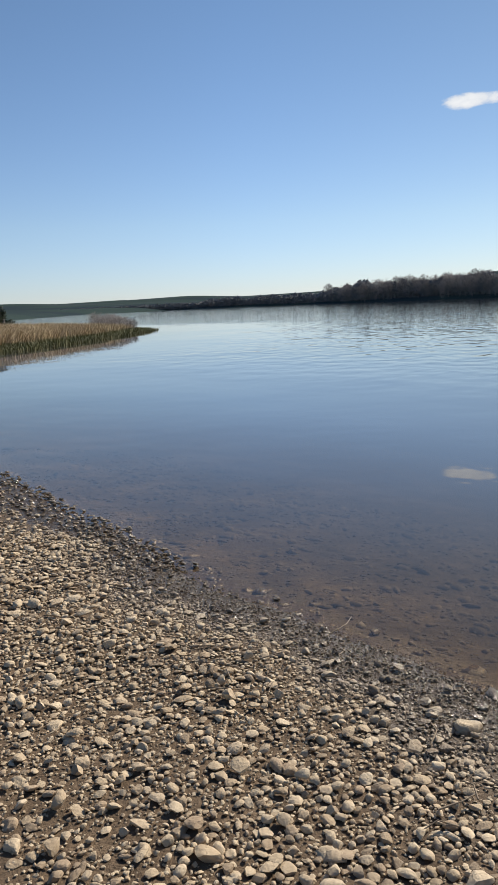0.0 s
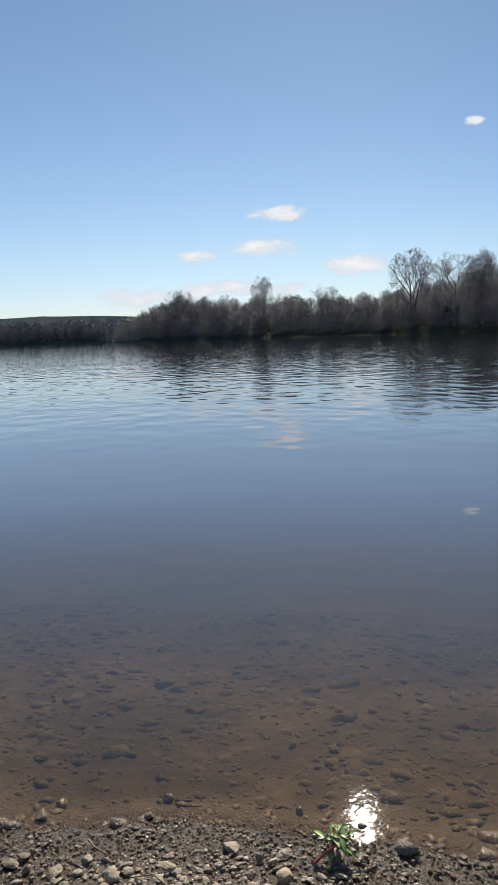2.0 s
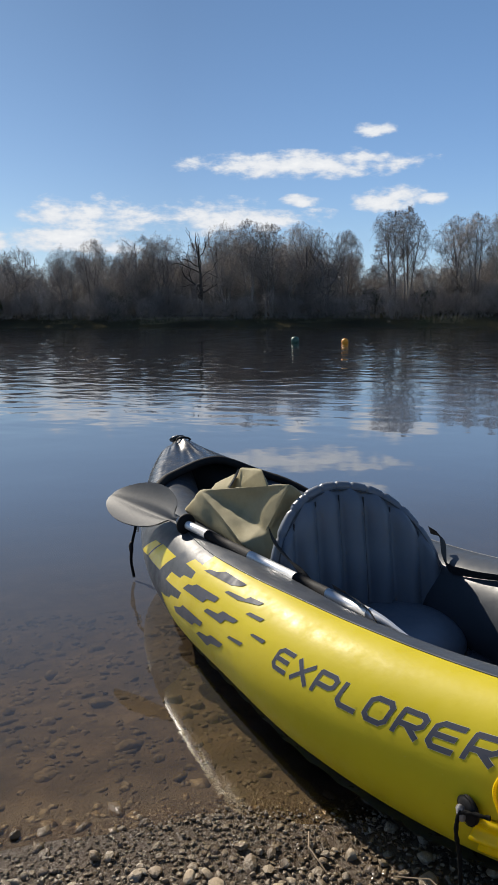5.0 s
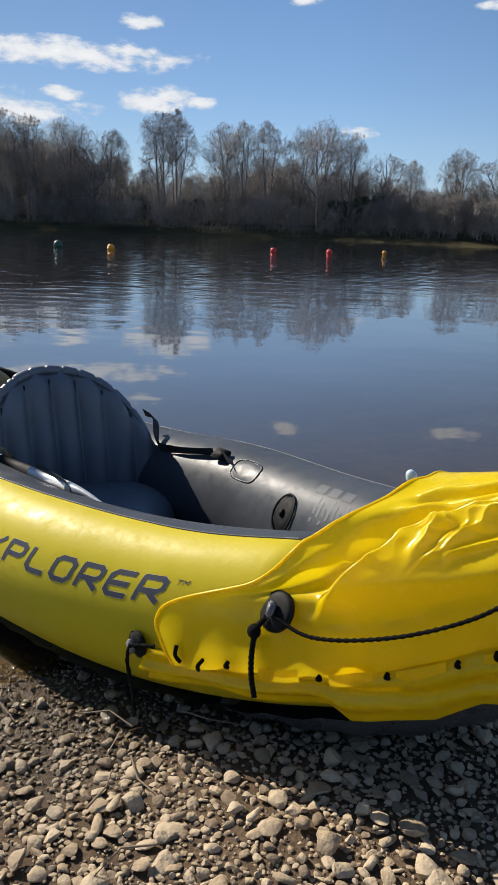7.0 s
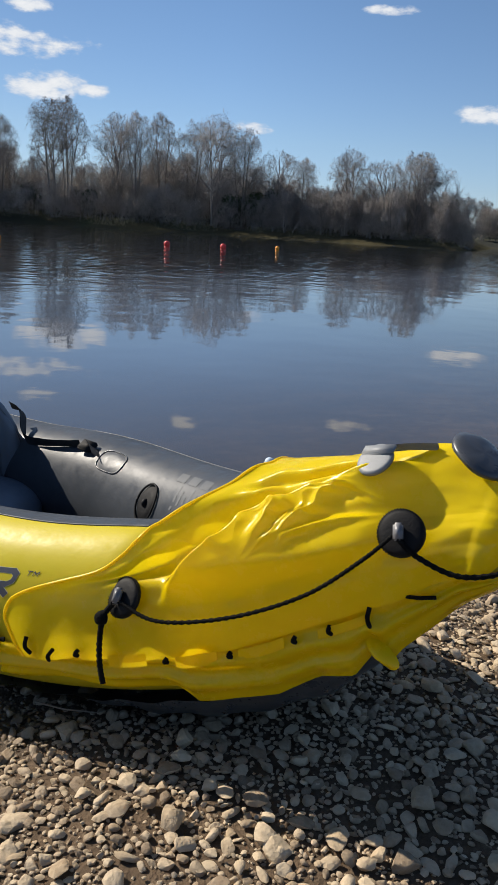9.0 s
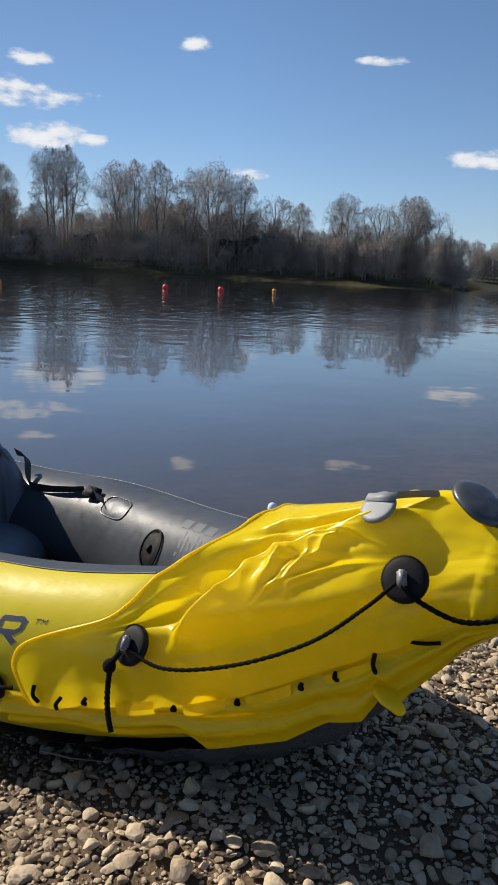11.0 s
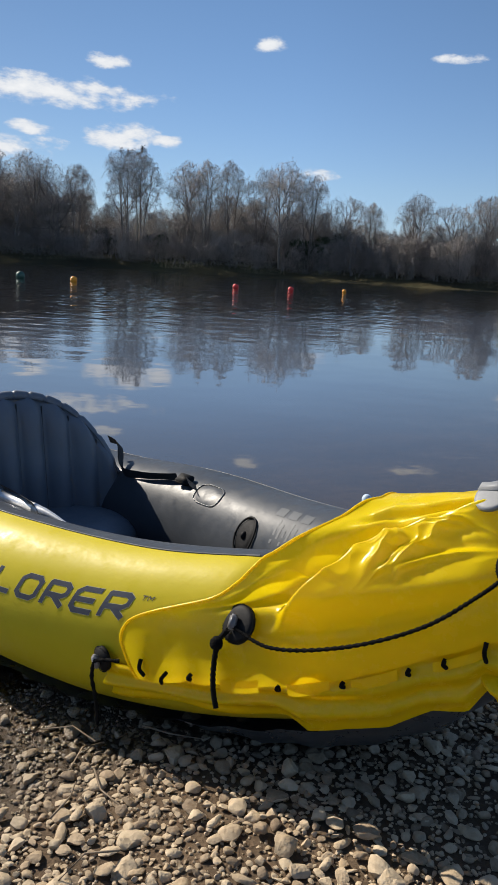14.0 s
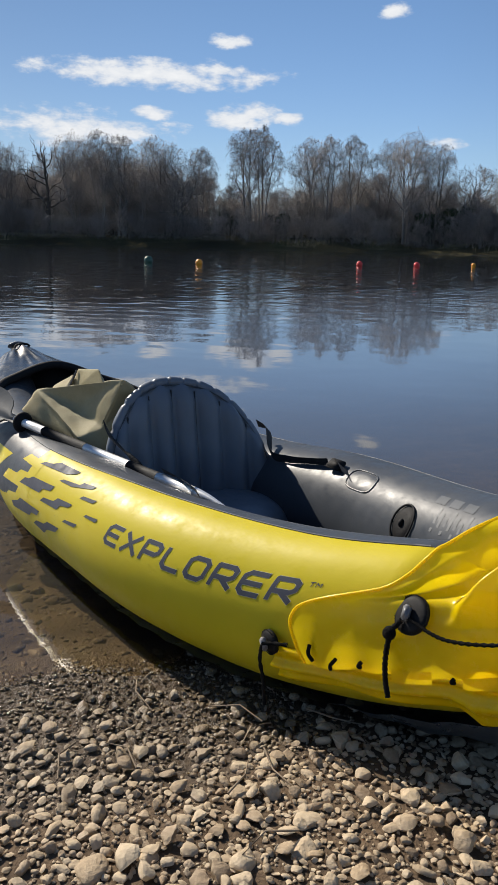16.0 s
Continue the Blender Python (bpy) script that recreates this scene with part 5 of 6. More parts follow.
# printed pattern of the bow: stepped blocks
def printed(outline, mat, off):
    """A thin print on the near tube inside an outline given as (s, angle)."""
    bm = bmesh.new()
    bm.faces.new([bm.verts.new((p, q / 100, 0)) for p, q in outline])
    for k in range(1, 48):
        for co, no in (((1.1 + k * 0.026, 0, 0), (1, 0, 0)), ((0, -0.5 + k * 0.03, 0), (0, 1, 0))):
            bmesh.ops.bisect_plane(bm, geom=bm.verts[:] + bm.edges[:] + bm.faces[:], plane_co=co, plane_no=no)
    bmesh.ops.triangulate(bm, faces=[f for f in bm.faces if len(f.verts) > 4])
    for v in bm.verts:
        v.co = tube_point(1, np.float64(v.co.x), np.float64(v.co.y * 100), off)
    bm.normal_update()
    if sum(f.normal.y for f in bm.faces) < 0:
        bmesh.ops.reverse_faces(bm, faces=bm.faces[:])
    for f in bm.faces:
        f.smooth = True
    return part("printed_block", bm, mat, kayak)


YELLOW_PRINTS = [[(2.276, 2), (2.153, 11), (2.057, 38), (2.12, 35)], [(2.141, 11.5), (1.97, 16), (1.888, 42.5), (2.039, 40)],
                 [(1.80, 45), (1.775, 55), (1.66, 55), (1.66, -40), (1.83, -40), (1.94, -5.5), (1.845, -0.5), (1.82, 6), (1.755, 9.5), (1.74, 18), (1.89, 15), (1.86, 27), (1.784, 29), (1.768, 34.5), (1.70, 37), (1.68, 44.5)]]
SLATE_PRINTS = [[(1.682, 51.5), (1.661, 56), (1.619, 58.5), (1.592, 64), (1.469, 65), (1.478, 60.5), (1.517, 55.5)], [(1.52, 46.5), (1.508, 49.5), (1.42, 53), (1.41, 57), (1.349, 59.5), (1.358, 55), (1.448, 47.5)],
                [(1.739, 23), (1.715, 30.5), (1.688, 32), (1.667, 36), (1.523, 39), (1.532, 33), (1.577, 31), (1.592, 25.5)], [(1.79, -2), (1.733, 3.5), (1.712, 8.5), (1.562, 9), (1.577, 3.5), (1.619, 2), (1.634, -2.5), (1.775, -7)],
                [(1.571, 19.5), (1.556, 24), (1.493, 26.5), (1.475, 31.5), (1.391, 33.5), (1.406, 29), (1.448, 26.5), (1.463, 21)], [(1.607, -7.5), (1.583, -2.5), (1.529, 0), (1.505, 4.5), (1.43, 6), (1.451, 0), (1.508, -4), (1.535, -10.5)],
                [(1.415, 14.5), (1.403, 17.5), (1.334, 20.5), (1.346, 16.5)], [(1.319, 30), (1.31, 32.5), (1.253, 34), (1.259, 30.5)], [(1.379, 42), (1.367, 45.5), (1.301, 48), (1.31, 44)]]
for q in YELLOW_PRINTS:
    printed(q, M_YELLOW, 0.0007)
for q in SLATE_PRINTS:
    printed(q, M_PRINT, 0.0013)

# lettering on the near tube, in slanted strokes
BOWL = ((0, 0, 0, 1), (0, 1, 0.8, 1), (0.8, 1, 1, 0.86), (1, 0.86, 1, 0.56), (1, 0.56, 0.8, 0.42), (0.8, 0.42, 0, 0.42))
STROKES = {
    "E": ((1, 1, 0.2, 1), (0.2, 1, 0, 0.82), (0, 0.82, 0, 0.18), (0, 0.18, 0.2, 0), (0.2, 0, 1, 0), (0, 0.5, 0.9, 0.5)),
    "X": ((0, 0, 1, 1), (0, 1, 1, 0)), "P": BOWL, "L": ((0, 1, 0, 0.18), (0, 0.18, 0.2, 0), (0.2, 0, 1, 0)), "R": BOWL + ((0.4, 0.42, 1, 0),),
    "T": ((0, 1, 1, 1), (0.5, 1, 0.5, 0)), "M": ((0, 0, 0, 1), (0, 1, 0.5, 0.4), (0.5, 0.4, 1, 1), (1, 1, 1, 0)),
    "O": ((0.2, 1, 0.8, 1), (0.8, 1, 1, 0.82), (1, 0.82, 1, 0.18), (1, 0.18, 0.8, 0), (0.8, 0, 0.2, 0), (0.2, 0, 0, 0.18), (0, 0.18, 0, 0.82), (0, 0.82, 0.2, 1)),
}


def letter(ch, s0, wide, a0, tall, thick, mat, lift):
    v, f = [], []
    for n, (x0, y0, x1, y1) in enumerate(STROKES[ch]):
        # metres in the plane of the letter
        h = math.radians(tall) * 0.155
        p, q = np.array((x0 * wide, y0 * h)), np.array((x1 * wide, y1 * h))
        d = (q - p) / np.linalg.norm(q - p)
        p, q = p - d * thick * 0.25, q + d * thick * 0.25
        e = np.array((-d[1], d[0])) * thick / 2
        base = len(v)
        for i in range(7):
            c = p + (q - p) * i / 6
            for k in (-1, 0, 1):
                w = c + e * k
                s = s0 - w[0] - 0.28 * w[1]
                v.append(tuple(tube_point(1, np.float64(s), np.float64(a0 + math.degrees(w[1] / 0.155)), lift + 0.00002 * n)))
        f += [tuple(base + k for k in q4) for q4 in grid_faces(7, 3)]
    return v, f


for k, ch in enumerate("EXPLORER"):
    s0 = 1.200 - k * 0.0707
    piece("letter_outline", *letter(ch, s0, 0.0485, 20.8, 15.5, 0.0112, None, 0.0002), M_OUTLINE, kayak, "pale grey outline of a letter")
    piece("letter", *letter(ch, s0, 0.0485, 20.8, 15.5, 0.0097, None, 0.0006), M_PRINT, kayak, "slanted slate-grey block letter")
for ch, s0 in (("T", 0.628), ("M", 0.614)):
    piece("letter", *letter(ch, s0, 0.010, 34.0, 3.0, 0.0018, None, 0.0006), M_PRINT, kayak, "small slate-grey letter")

# splashes of water on the near tube
rd = random.Random(17)
v, f = [], []
ball = bmesh.new()
bmesh.ops.create_icosphere(ball, subdivisions=1, radius=1.0)
drop = [(p.co.copy(), p.index) for p in ball.verts]
dropf = [[p.index for p in q.verts] for q in ball.faces]
ball.free()
for _ in range(480):
    s0, a0, r = rd.triangular(0.6, 1.6, 0.9), rd.triangular(-25, 36, 10), 0.0006 + 0.0009 * rd.random() ** 3
    c = Vector(tube_point(1, np.float64(s0), np.float64(a0), 0.0))
    base = len(v)
    v += [tuple(c + p * r) for p, _i in drop]
    f += [tuple(base + i for i in q) for q in dropf]
tagged(piece("splash", v, f, M_DROP, kayak, "small water droplets on the yellow tube"), kind="stuff")

# rope holders, ropes and lacing
def rope_holder(at, normal, radius, label):
    hold = cap("rope_holder", at, normal, radius, radius, 0.006, M_BLACK, kayak, label)
    nrm = Vector(normal).normalized()
    x = Vector((0, 0, 1)).cross(nrm).normalized()
    yv = nrm.cross(x)
    bm = bmesh.new()
    bmesh.ops.create_cube(bm, size=1.0, matrix=Matrix.Translation(Vector(at) + nrm * 0.013) @ Matrix((x, yv, nrm)).transposed().to_4x4() @ Matrix.Rotation(0.25, 4, "Z") @ Matrix.Diagonal((0.014, 0.026, 0.012, 1)))
    bmesh.ops.bevel(bm, geom=bm.edges[:], offset=0.003, segments=2, affect="EDGES")
    part("rope_tab", bm, M_TAB, hold, "grey rope tab")
    for k in range(96):
        a = 2 * math.pi * k / 96
        p = Vector(at) + (x * math.cos(a) + yv * math.sin(a)) * radius * 0.955
        if k % 2 == 0:
            piece("tooth", *tube_along([tuple(p + nrm * 0.002), tuple(p + (x * math.cos(a) + yv * math.sin(a)) * 0.0022 + nrm * 0.0005)], 0.0008, 4, 1), M_BLACK, hold)
    return hold


rope_holder((0.413, 0.285, 0.347), (0.1, 0.86, 0.5), 0.034, "round black rope holder on the yellow deck")
rope_holder((0.024, 0.112, 0.533), (-0.12, 0.9, 0.42), 0.035, "round black rope holder on the stern")
rope_holder((0.676, 0.374, 0.198), (0.05, 0.98, -0.02), 0.024, "round black rope holder on the side tube")
piece("grab_rope", *tube_along([(0.413, 0.30, 0.347), (0.33, 0.288, 0.338), (0.22, 0.246, 0.372), (0.12, 0.20, 0.43), (0.06, 0.155, 0.49), (0.028, 0.128, 0.532)], 0.0030, 8, 40, 0.28), M_ROPE, kayak, "black braided grab rope")
piece("grab_rope", *tube_along([(0.02, 0.128, 0.53), (-0.01, 0.118, 0.508), (-0.065, 0.098, 0.492), (-0.112, 0.052, 0.50), (-0.135, 0.0, 0.52), (-0.125, -0.05, 0.53)], 0.0038, 8, 22, 0.15), M_ROPE, kayak, "black rope round the stern end")
piece("rope_end", *tube_along([(0.418, 0.302, 0.340), (0.43, 0.312, 0.315), (0.432, 0.318, 0.27), (0.424, 0.324, 0.235), (0.413, 0.326, 0.205)], 0.0046, 8, 16, 0.18), M_ROPE, kayak, "frayed black rope end")
cap("knot", (0.43, 0.318, 0.315), (0, 1, 0.2), 0.011, 0.012, 0.009, M_ROPE, kayak, "black rope knot")
piece("rope_end", *tube_along([(0.676, 0.392, 0.198), (0.678, 0.394, 0.165), (0.676, 0.386, 0.12), (0.674, 0.383, 0.065)], 0.0036, 8, 8, 0.25), M_ROPE, kayak, "thin black rope end")
piece("grab_rope", *tube_along([(0.676, 0.392, 0.200), (0.665, 0.386, 0.205), (0.63, 0.368, 0.212)], 0.0036, 8, 8, 0.25), M_ROPE, kayak, "short black rope under the deck flap")
for s, a, ln, tilt in ((0.576, -5, 0.030, 0.25), (0.534, -10, 0.028, -0.5), (0.483, -8, 0.014, -0.3), (0.334, -14, 0.008, 0), (0.237, -16, 0.010, 0), (0.147, -18, 0.011, 0), (0.100, -19, 0.014, 0.2), (0.049, -19, 0.032, 0.1)):
    p = np.asarray(tube_point(1, np.float64(s), np.float64(a), 0.027))
    piece("lacing", *tube_along([p + (tilt * ln / 2, 0, ln / 2), p + (0, 0.006, 0), p + (-tilt * ln / 2, -0.002, -ln / 2)], 0.0036, 8, 6), M_ROPE, kayak, "black lacing through a slit")
p = np.asarray(tube_point(1, np.float64(-0.013), np.float64(-16), 0.028))
piece("lacing", *tube_along([p + (0.02, 0, -0.005), p, p + (-0.022, -0.01, 0.005)], 0.003, 6), M_ROPE, kayak, "black lacing through a slit")
for s, a in ((0.40, -13), (0.29, -16), (0.195, -18), (0.085, -20)):
    decal_v = [tube_point(1, np.float64(s + ds), np.float64(a + da), 0.026 + 0.003 * (abs(ds) < 0.02)) for ds in (0.032, 0.016, -0.016, -0.032) for da in (-4, 0, 4)]
    piece("lacing_tab", decal_v, grid_faces(4, 3), M_COVER, kayak, "flat yellow lacing tab")

# stern carry handle on a round grey patch
cap("handle_patch", (0.100, 0.071, 0.617), (0.15, 0.62, 0.78), 0.027, 0.030, 0.0015, M_WEB, kayak, "round grey handle patch")
S, T = np.meshgrid(np.linspace(0, 1, 12), np.linspace(-1, 1, 5), indexing="ij")
V = np.stack([0.112 - 0.085 * S + 0.0 * T, 0.045 - 0.03 * S + T * 0.004, 0.622 + 0.003 * np.sin(S * math.pi) + 0.020 * S + 0.006 * T], -1).reshape(-1, 3)
piece("handle", np.concatenate([V, V + (0, 0.004, 0.0)]), grid_faces(12, 5) + [tuple(60 + k for k in reversed(f)) for f in grid_faces(12, 5)], M_WEB, kayak, "grey webbing carry handle")
bm = bmesh.new()
bmesh.ops.create_cube(bm, size=1.0, matrix=Matrix.Translation((0.102, 0.058, 0.628)) @ Matrix.Rotation(0.28, 4, "Y") @ Matrix.Rotation(-0.5, 4, "X") @ Matrix.Diagonal((0.056, 0.020, 0.007, 1)))
bmesh.ops.bevel(bm, geom=bm.edges[:], offset=0.003, segments=2, affect="EDGES")
part("handle_grip", bm, M_WEB, kayak, "folded grey webbing grip of the carry handle")
cap("air_valve_cap", (0.60, -0.34, 0.395), (0.1, 0.4, 0.9), 0.014, 0.014, 0.02, M_CLEAR, kayak, "clear plastic air valve")

# valve, patch and printed panel on the inside of the far tube
def far_frame(s, ang):
    p = np.asarray(tube_point(-1, np.float64(s), np.float64(ang), 0.002))
    q = np.asarray(tube_point(-1, np.float64(s), np.float64(ang), 0.1))
    return Vector(p), Vector(q - p).normalized()


def tube_disc(name, s0, a0, rs_, ra, off, mat, parent, label):
    """An oval that follows the inside of the far tube; ra in degrees."""
    v = [tuple(tube_point(-1, np.float64(s0), np.float64(a0), off))]
    for i in range(1, 5):
        for j in range(28):
            t = 2 * math.pi * j / 28
            v.append(tuple(tube_point(-1, np.float64(s0 + rs_ * i / 4 * math.cos(t)), np.float64(a0 + ra * i / 4 * math.sin(t)), off if i < 4 else 0.0)))
    f = [(0, 1 + (j + 1) % 28, 1 + j) for j in range(28)]
    f += [(1 + i * 28 + j, 1 + i * 28 + (j + 1) % 28, 1 + (i + 1) * 28 + (j + 1) % 28, 1 + (i + 1) * 28 + j) for i in range(3) for j in range(28)]
    return piece(name, v, f, mat, parent, label)


valve = tube_disc("air_valve", 0.80, 149, 0.035, 16, 0.005, M_BLACK, kayak, "round black recessed air valve")
ring = [tuple(tube_point(-1, np.float64(0.80 + 0.037 * math.cos(a)), np.float64(149 + 17 * math.sin(a)), 0.004)) for a in np.linspace(0, 2 * math.pi, 25)]
piece("valve_ring", *tube_along(ring, 0.0028, 6, 2), M_BLACK, valve, "black valve ring")
p, nrm = far_frame(0.80, 149)
cap("valve_core", p + nrm * 0.002, nrm, 0.008, 0.011, 0.010, M_BLACK, valve, "small grey valve core")
patch = tube_disc("tube_patch", 1.03, 126, 0.058, 12, 0.0014, M_GREY, kayak, "oval welded patch on the grey tube")
ring = [tuple(tube_point(-1, np.float64(1.03 + 0.058 * math.copysign(abs(math.cos(a)) ** 0.6, math.cos(a))), np.float64(126 + 12 * math.copysign(abs(math.sin(a)) ** 0.6, math.sin(a))), 0.0010)) for a in np.linspace(0, 2 * math.pi, 29)]
piece("weld_line", *tube_along(ring, 0.0018, 5, 2), M_DARK, patch, "dark weld line round the patch")
for k in range(9):
    v = [tube_point(-1, np.float64(0.70 - k * 0.018 + ds), np.float64(134 + da), 0.0006) for ds in (0.004, -0.004) for da in (-10 + (k % 3) * 4, 0, 13 - (k % 2) * 5)]
    piece("printed_line", v, [tuple(reversed(f)) for f in grid_faces(2, 3)], M_NOTICE, kayak, "pale printed line of a notice")
for ds, da in ((0.0, 0), (-0.05, 0), (-0.1, 0)):
    v = [tube_point(-1, np.float64(0.70 + ds + x), np.float64(116 + a), 0.0006) for x in (0.036, 0) for a in (-5, 0, 5)]
    piece("printed_panel", v, [tuple(reversed(f)) for f in grid_faces(2, 3)], M_NOTICE, kayak, "pale printed notice panel")
# cord with a clip hanging at the bow
piece("ring", *tube_along([(2.575 + 0.016 * math.sin(a), 0.352 + 0.004 * math.cos(a), 0.20 + 0.022 * math.cos(a)) for a in np.linspace(0, 2 * math.pi, 13)], 0.0032, 6, 2), M_ALU, kayak, "steel ring on the bow strap")
piece("bow_cord", *tube_along([(2.575, 0.328, 0.25), (2.575, 0.35, 0.22), (2.576, 0.358, 0.185), (2.576, 0.372, 0.13), (2.567, 0.38, 0.085), (2.552, 0.384, 0.055), (2.52, 0.385, 0.012)], 0.006, 6, 4), M_ROPE, kayak, "black strap hanging from the bow")
cap("clip", (2.574, 0.378, 0.115), (0, 1, 0), 0.014, 0.024, 0.008, M_BLACK, kayak, "black plastic clip")

# ---- seat ----
seat = new("kayak_seat")
seat.matrix_world = KAYAK
tagged(seat, "blue-grey inflatable kayak seat with an upright ribbed backrest", "seat")
A, B = np.meshgrid(np.linspace(-1, 1, 73), np.linspace(0, 1, 40), indexing="ij")
topz = 0.19 + 0.325 * (1 - np.abs(A) ** 2.3).clip(0) ** 0.55
botz = 0.135 + 0.06 * np.abs(A) ** 6
Z = botz + (topz - botz) * B
edge = np.minimum(1, 1.05 * (1 - np.abs(A) ** 6)) * (1 - (2 * B - 1) ** 8)
rib = 0.18 + 0.82 * np.abs(np.cos(A * 3.5 * math.pi)) ** 0.7
pleat = 0.005 * np.cos(A * 7 * math.pi) * (B > 0.9)
base_s = 1.56 + (Z - 0.15) * 0.13 - 0.05 * A**2 + 0.055 * A
front_v = np.stack([base_s - 0.040 * edge * rib, 0.003 + 0.262 * A, Z + pleat + 0.035 * A], -1).reshape(-1, 3)
back_v = np.stack([base_s + 0.040 * edge * rib, 0.003 + 0.262 * A, Z + pleat + 0.035 * A], -1).reshape(-1, 3)
fs = grid_faces(*A.shape)
n = len(front_v)
rimf = []
cols, rows_ = A.shape
border = [(i, 0) for i in range(cols)] + [(cols - 1, j) for j in range(1, rows_)] + [(i, rows_ - 1) for i in range(cols - 2, -1, -1)] + [(0, j) for j in range(rows_ - 2, 0, -1)]
ids = [i * rows_ + j for i, j in border]
rimf = [(a, b, b + n, a + n) for a, b in zip(ids, ids[1:] + ids[:1])]
back = piece("backrest", np.concatenate([front_v, back_v]), [tuple(reversed(f)) for f in fs] + [tuple(k + n for k in f) for f in fs] + rimf, M_SEAT, seat, "upright backrest with six padded channels")
edge_line = [(1.568 + (z - 0.15) * 0.13 - 0.05 * a * a + 0.055 * a, 0.003 + 0.262 * a, z + 0.002 + 0.035 * a) for a in np.linspace(-0.995, 0.995, 33) for z in [0.19 + 0.325 * max(0, 1 - abs(a) ** 2.3) ** 0.55]]
tv, tf = tube_along(edge_line, 0.015, 12, 6)
tv = [Vector(p) for p in tv]
for i in range(len(tv) // 12):
    c_ = sum(tv[i * 12:i * 12 + 12], Vector()) / 12
    k_ = 1.05 + 0.03 * math.sin(i * 0.37) - 0.30 * math.exp(-(((i % 17) - 8) / 1.4) ** 2)
    for j in range(12):
        tv[i * 12 + j] = c_ + (tv[i * 12 + j] - c_) * k_
piece("border_roll", [tuple(p) for p in tv], tf, M_SEAT, back, "glossy pleated roll round the backrest")
piece("piping", *tube_along([(x - 0.017, y_, z - 0.006) for x, y_, z in edge_line], 0.0022, 6, 3, 0.2), M_DARK, back, "dark stitched piping round the backrest")
for k in range(-3, 3):
    a = (2 * k + 1) / 7
    top_ = 0.19 + 0.325 * (1 - abs(a) ** 2.3) ** 0.55
    line = []
    for b_ in np.linspace(0.06, 0.95, 10):
        z = 0.135 + 0.06 * abs(a) ** 6
        z += (top_ - z) * b_
        line.append((1.56 + (z - 0.15) * 0.13 - 0.05 * a * a + 0.055 * a - 0.0095, 0.003 + 0.262 * a, z + 0.035 * a))
    piece("welded_groove", *tube_along(line, 0.0024, 5, 1), M_DARK, back, "dark welded groove between two channels")
A, B = np.meshgrid(np.linspace(0, 2 * math.pi, 41), np.linspace(0, 1, 9), indexing="ij")
k = 1 - B**2
V = np.stack([1.42 + 0.20 * np.cos(A) * np.sqrt(k.clip(0)), -0.01 + 0.225 * np.sin(A) * np.sqrt(k.clip(0)), 0.115 + 0.07 * np.sin(B * math.pi / 2)], -1)
piece("seat_base", V.reshape(-1, 3), grid_faces(*A.shape), M_SEAT, seat, "rounded blue-grey inflated seat cushion")


def ribbon(name, pts, half, up, mat, parent, label):
    """A flat strap through the points, with a little thickness."""
    pts = np.asarray(pts, float)
    u = np.linspace(0, len(pts) - 1, (len(pts) - 1) * 6 + 1)
    line = np.stack([smooth_at(np.arange(len(pts)), pts[:, i], u) for i in range(3)], 1)
    up = np.asarray(up, float)
    v = []
    for i, p in enumerate(line):
        w = up + 0.35 * np.array((0, math.sin(i * 0.35), math.cos(i * 0.3)))
        w = w / np.linalg.norm(w) * half
        v += [p - w, p + w]
    m = len(v)
    v = np.array(v)
    f = grid_faces(len(line), 2)
    return piece(name, np.concatenate([v, v + (0, 0.0025, 0.001)]), f + [tuple(k + m for k in reversed(q)) for q in f], mat, parent, label)


ribbon("strap", [(1.575, -0.275, 0.36), (1.53, -0.285, 0.345), *[tuple(tube_point(-1, np.float64(s), np.float64(a), 0.014)) for s, a in ((1.45, 126), (1.35, 128), (1.25, 124), (1.19, 121))]], 0.014, (0, 0.5, 0.8), M_STRAP, seat, "black webbing seat strap")
ribbon("strap", [(1.625, 0.245, 0.405), (1.56, 0.25, 0.375), (1.48, 0.235, 0.335), (1.40, 0.225, 0.305), (1.33, 0.215, 0.285)], 0.024, (0, 0.5, 0.8), M_STRAP, seat, "black webbing seat strap")
bm = bmesh.new()
bmesh.ops.create_cube(bm, size=1.0, matrix=Matrix.Translation(tube_point(-1, np.float64(1.155), np.float64(121), 0.014)) @ Matrix.Rotation(-0.55, 4, "X") @ Matrix.Diagonal((0.055, 0.036, 0.014, 1)))
bmesh.ops.bevel(bm, geom=bm.edges[:], offset=0.004, segments=2, affect="EDGES")
part("buckle", bm, M_BLACK, seat, "black plastic strap buckle")
ribbon("strap_end", [tuple(tube_point(-1, np.float64(s), np.float64(a), 0.012)) for s, a in ((1.17, 116), (1.13, 120), (1.085, 128))], 0.014, (0, 0.7, 0.6), M_STRAP, seat, "grey webbing strap end")

ribbon("strap_end", [(1.32, 0.232, 0.348), (1.25, 0.222, 0.344), (1.17, 0.232, 0.342), (1.09, 0.262, 0.345)], 0.009, (0, 0.6, 0.7), M_STRAP, seat, "thin black strap laid over the paddle shaft")

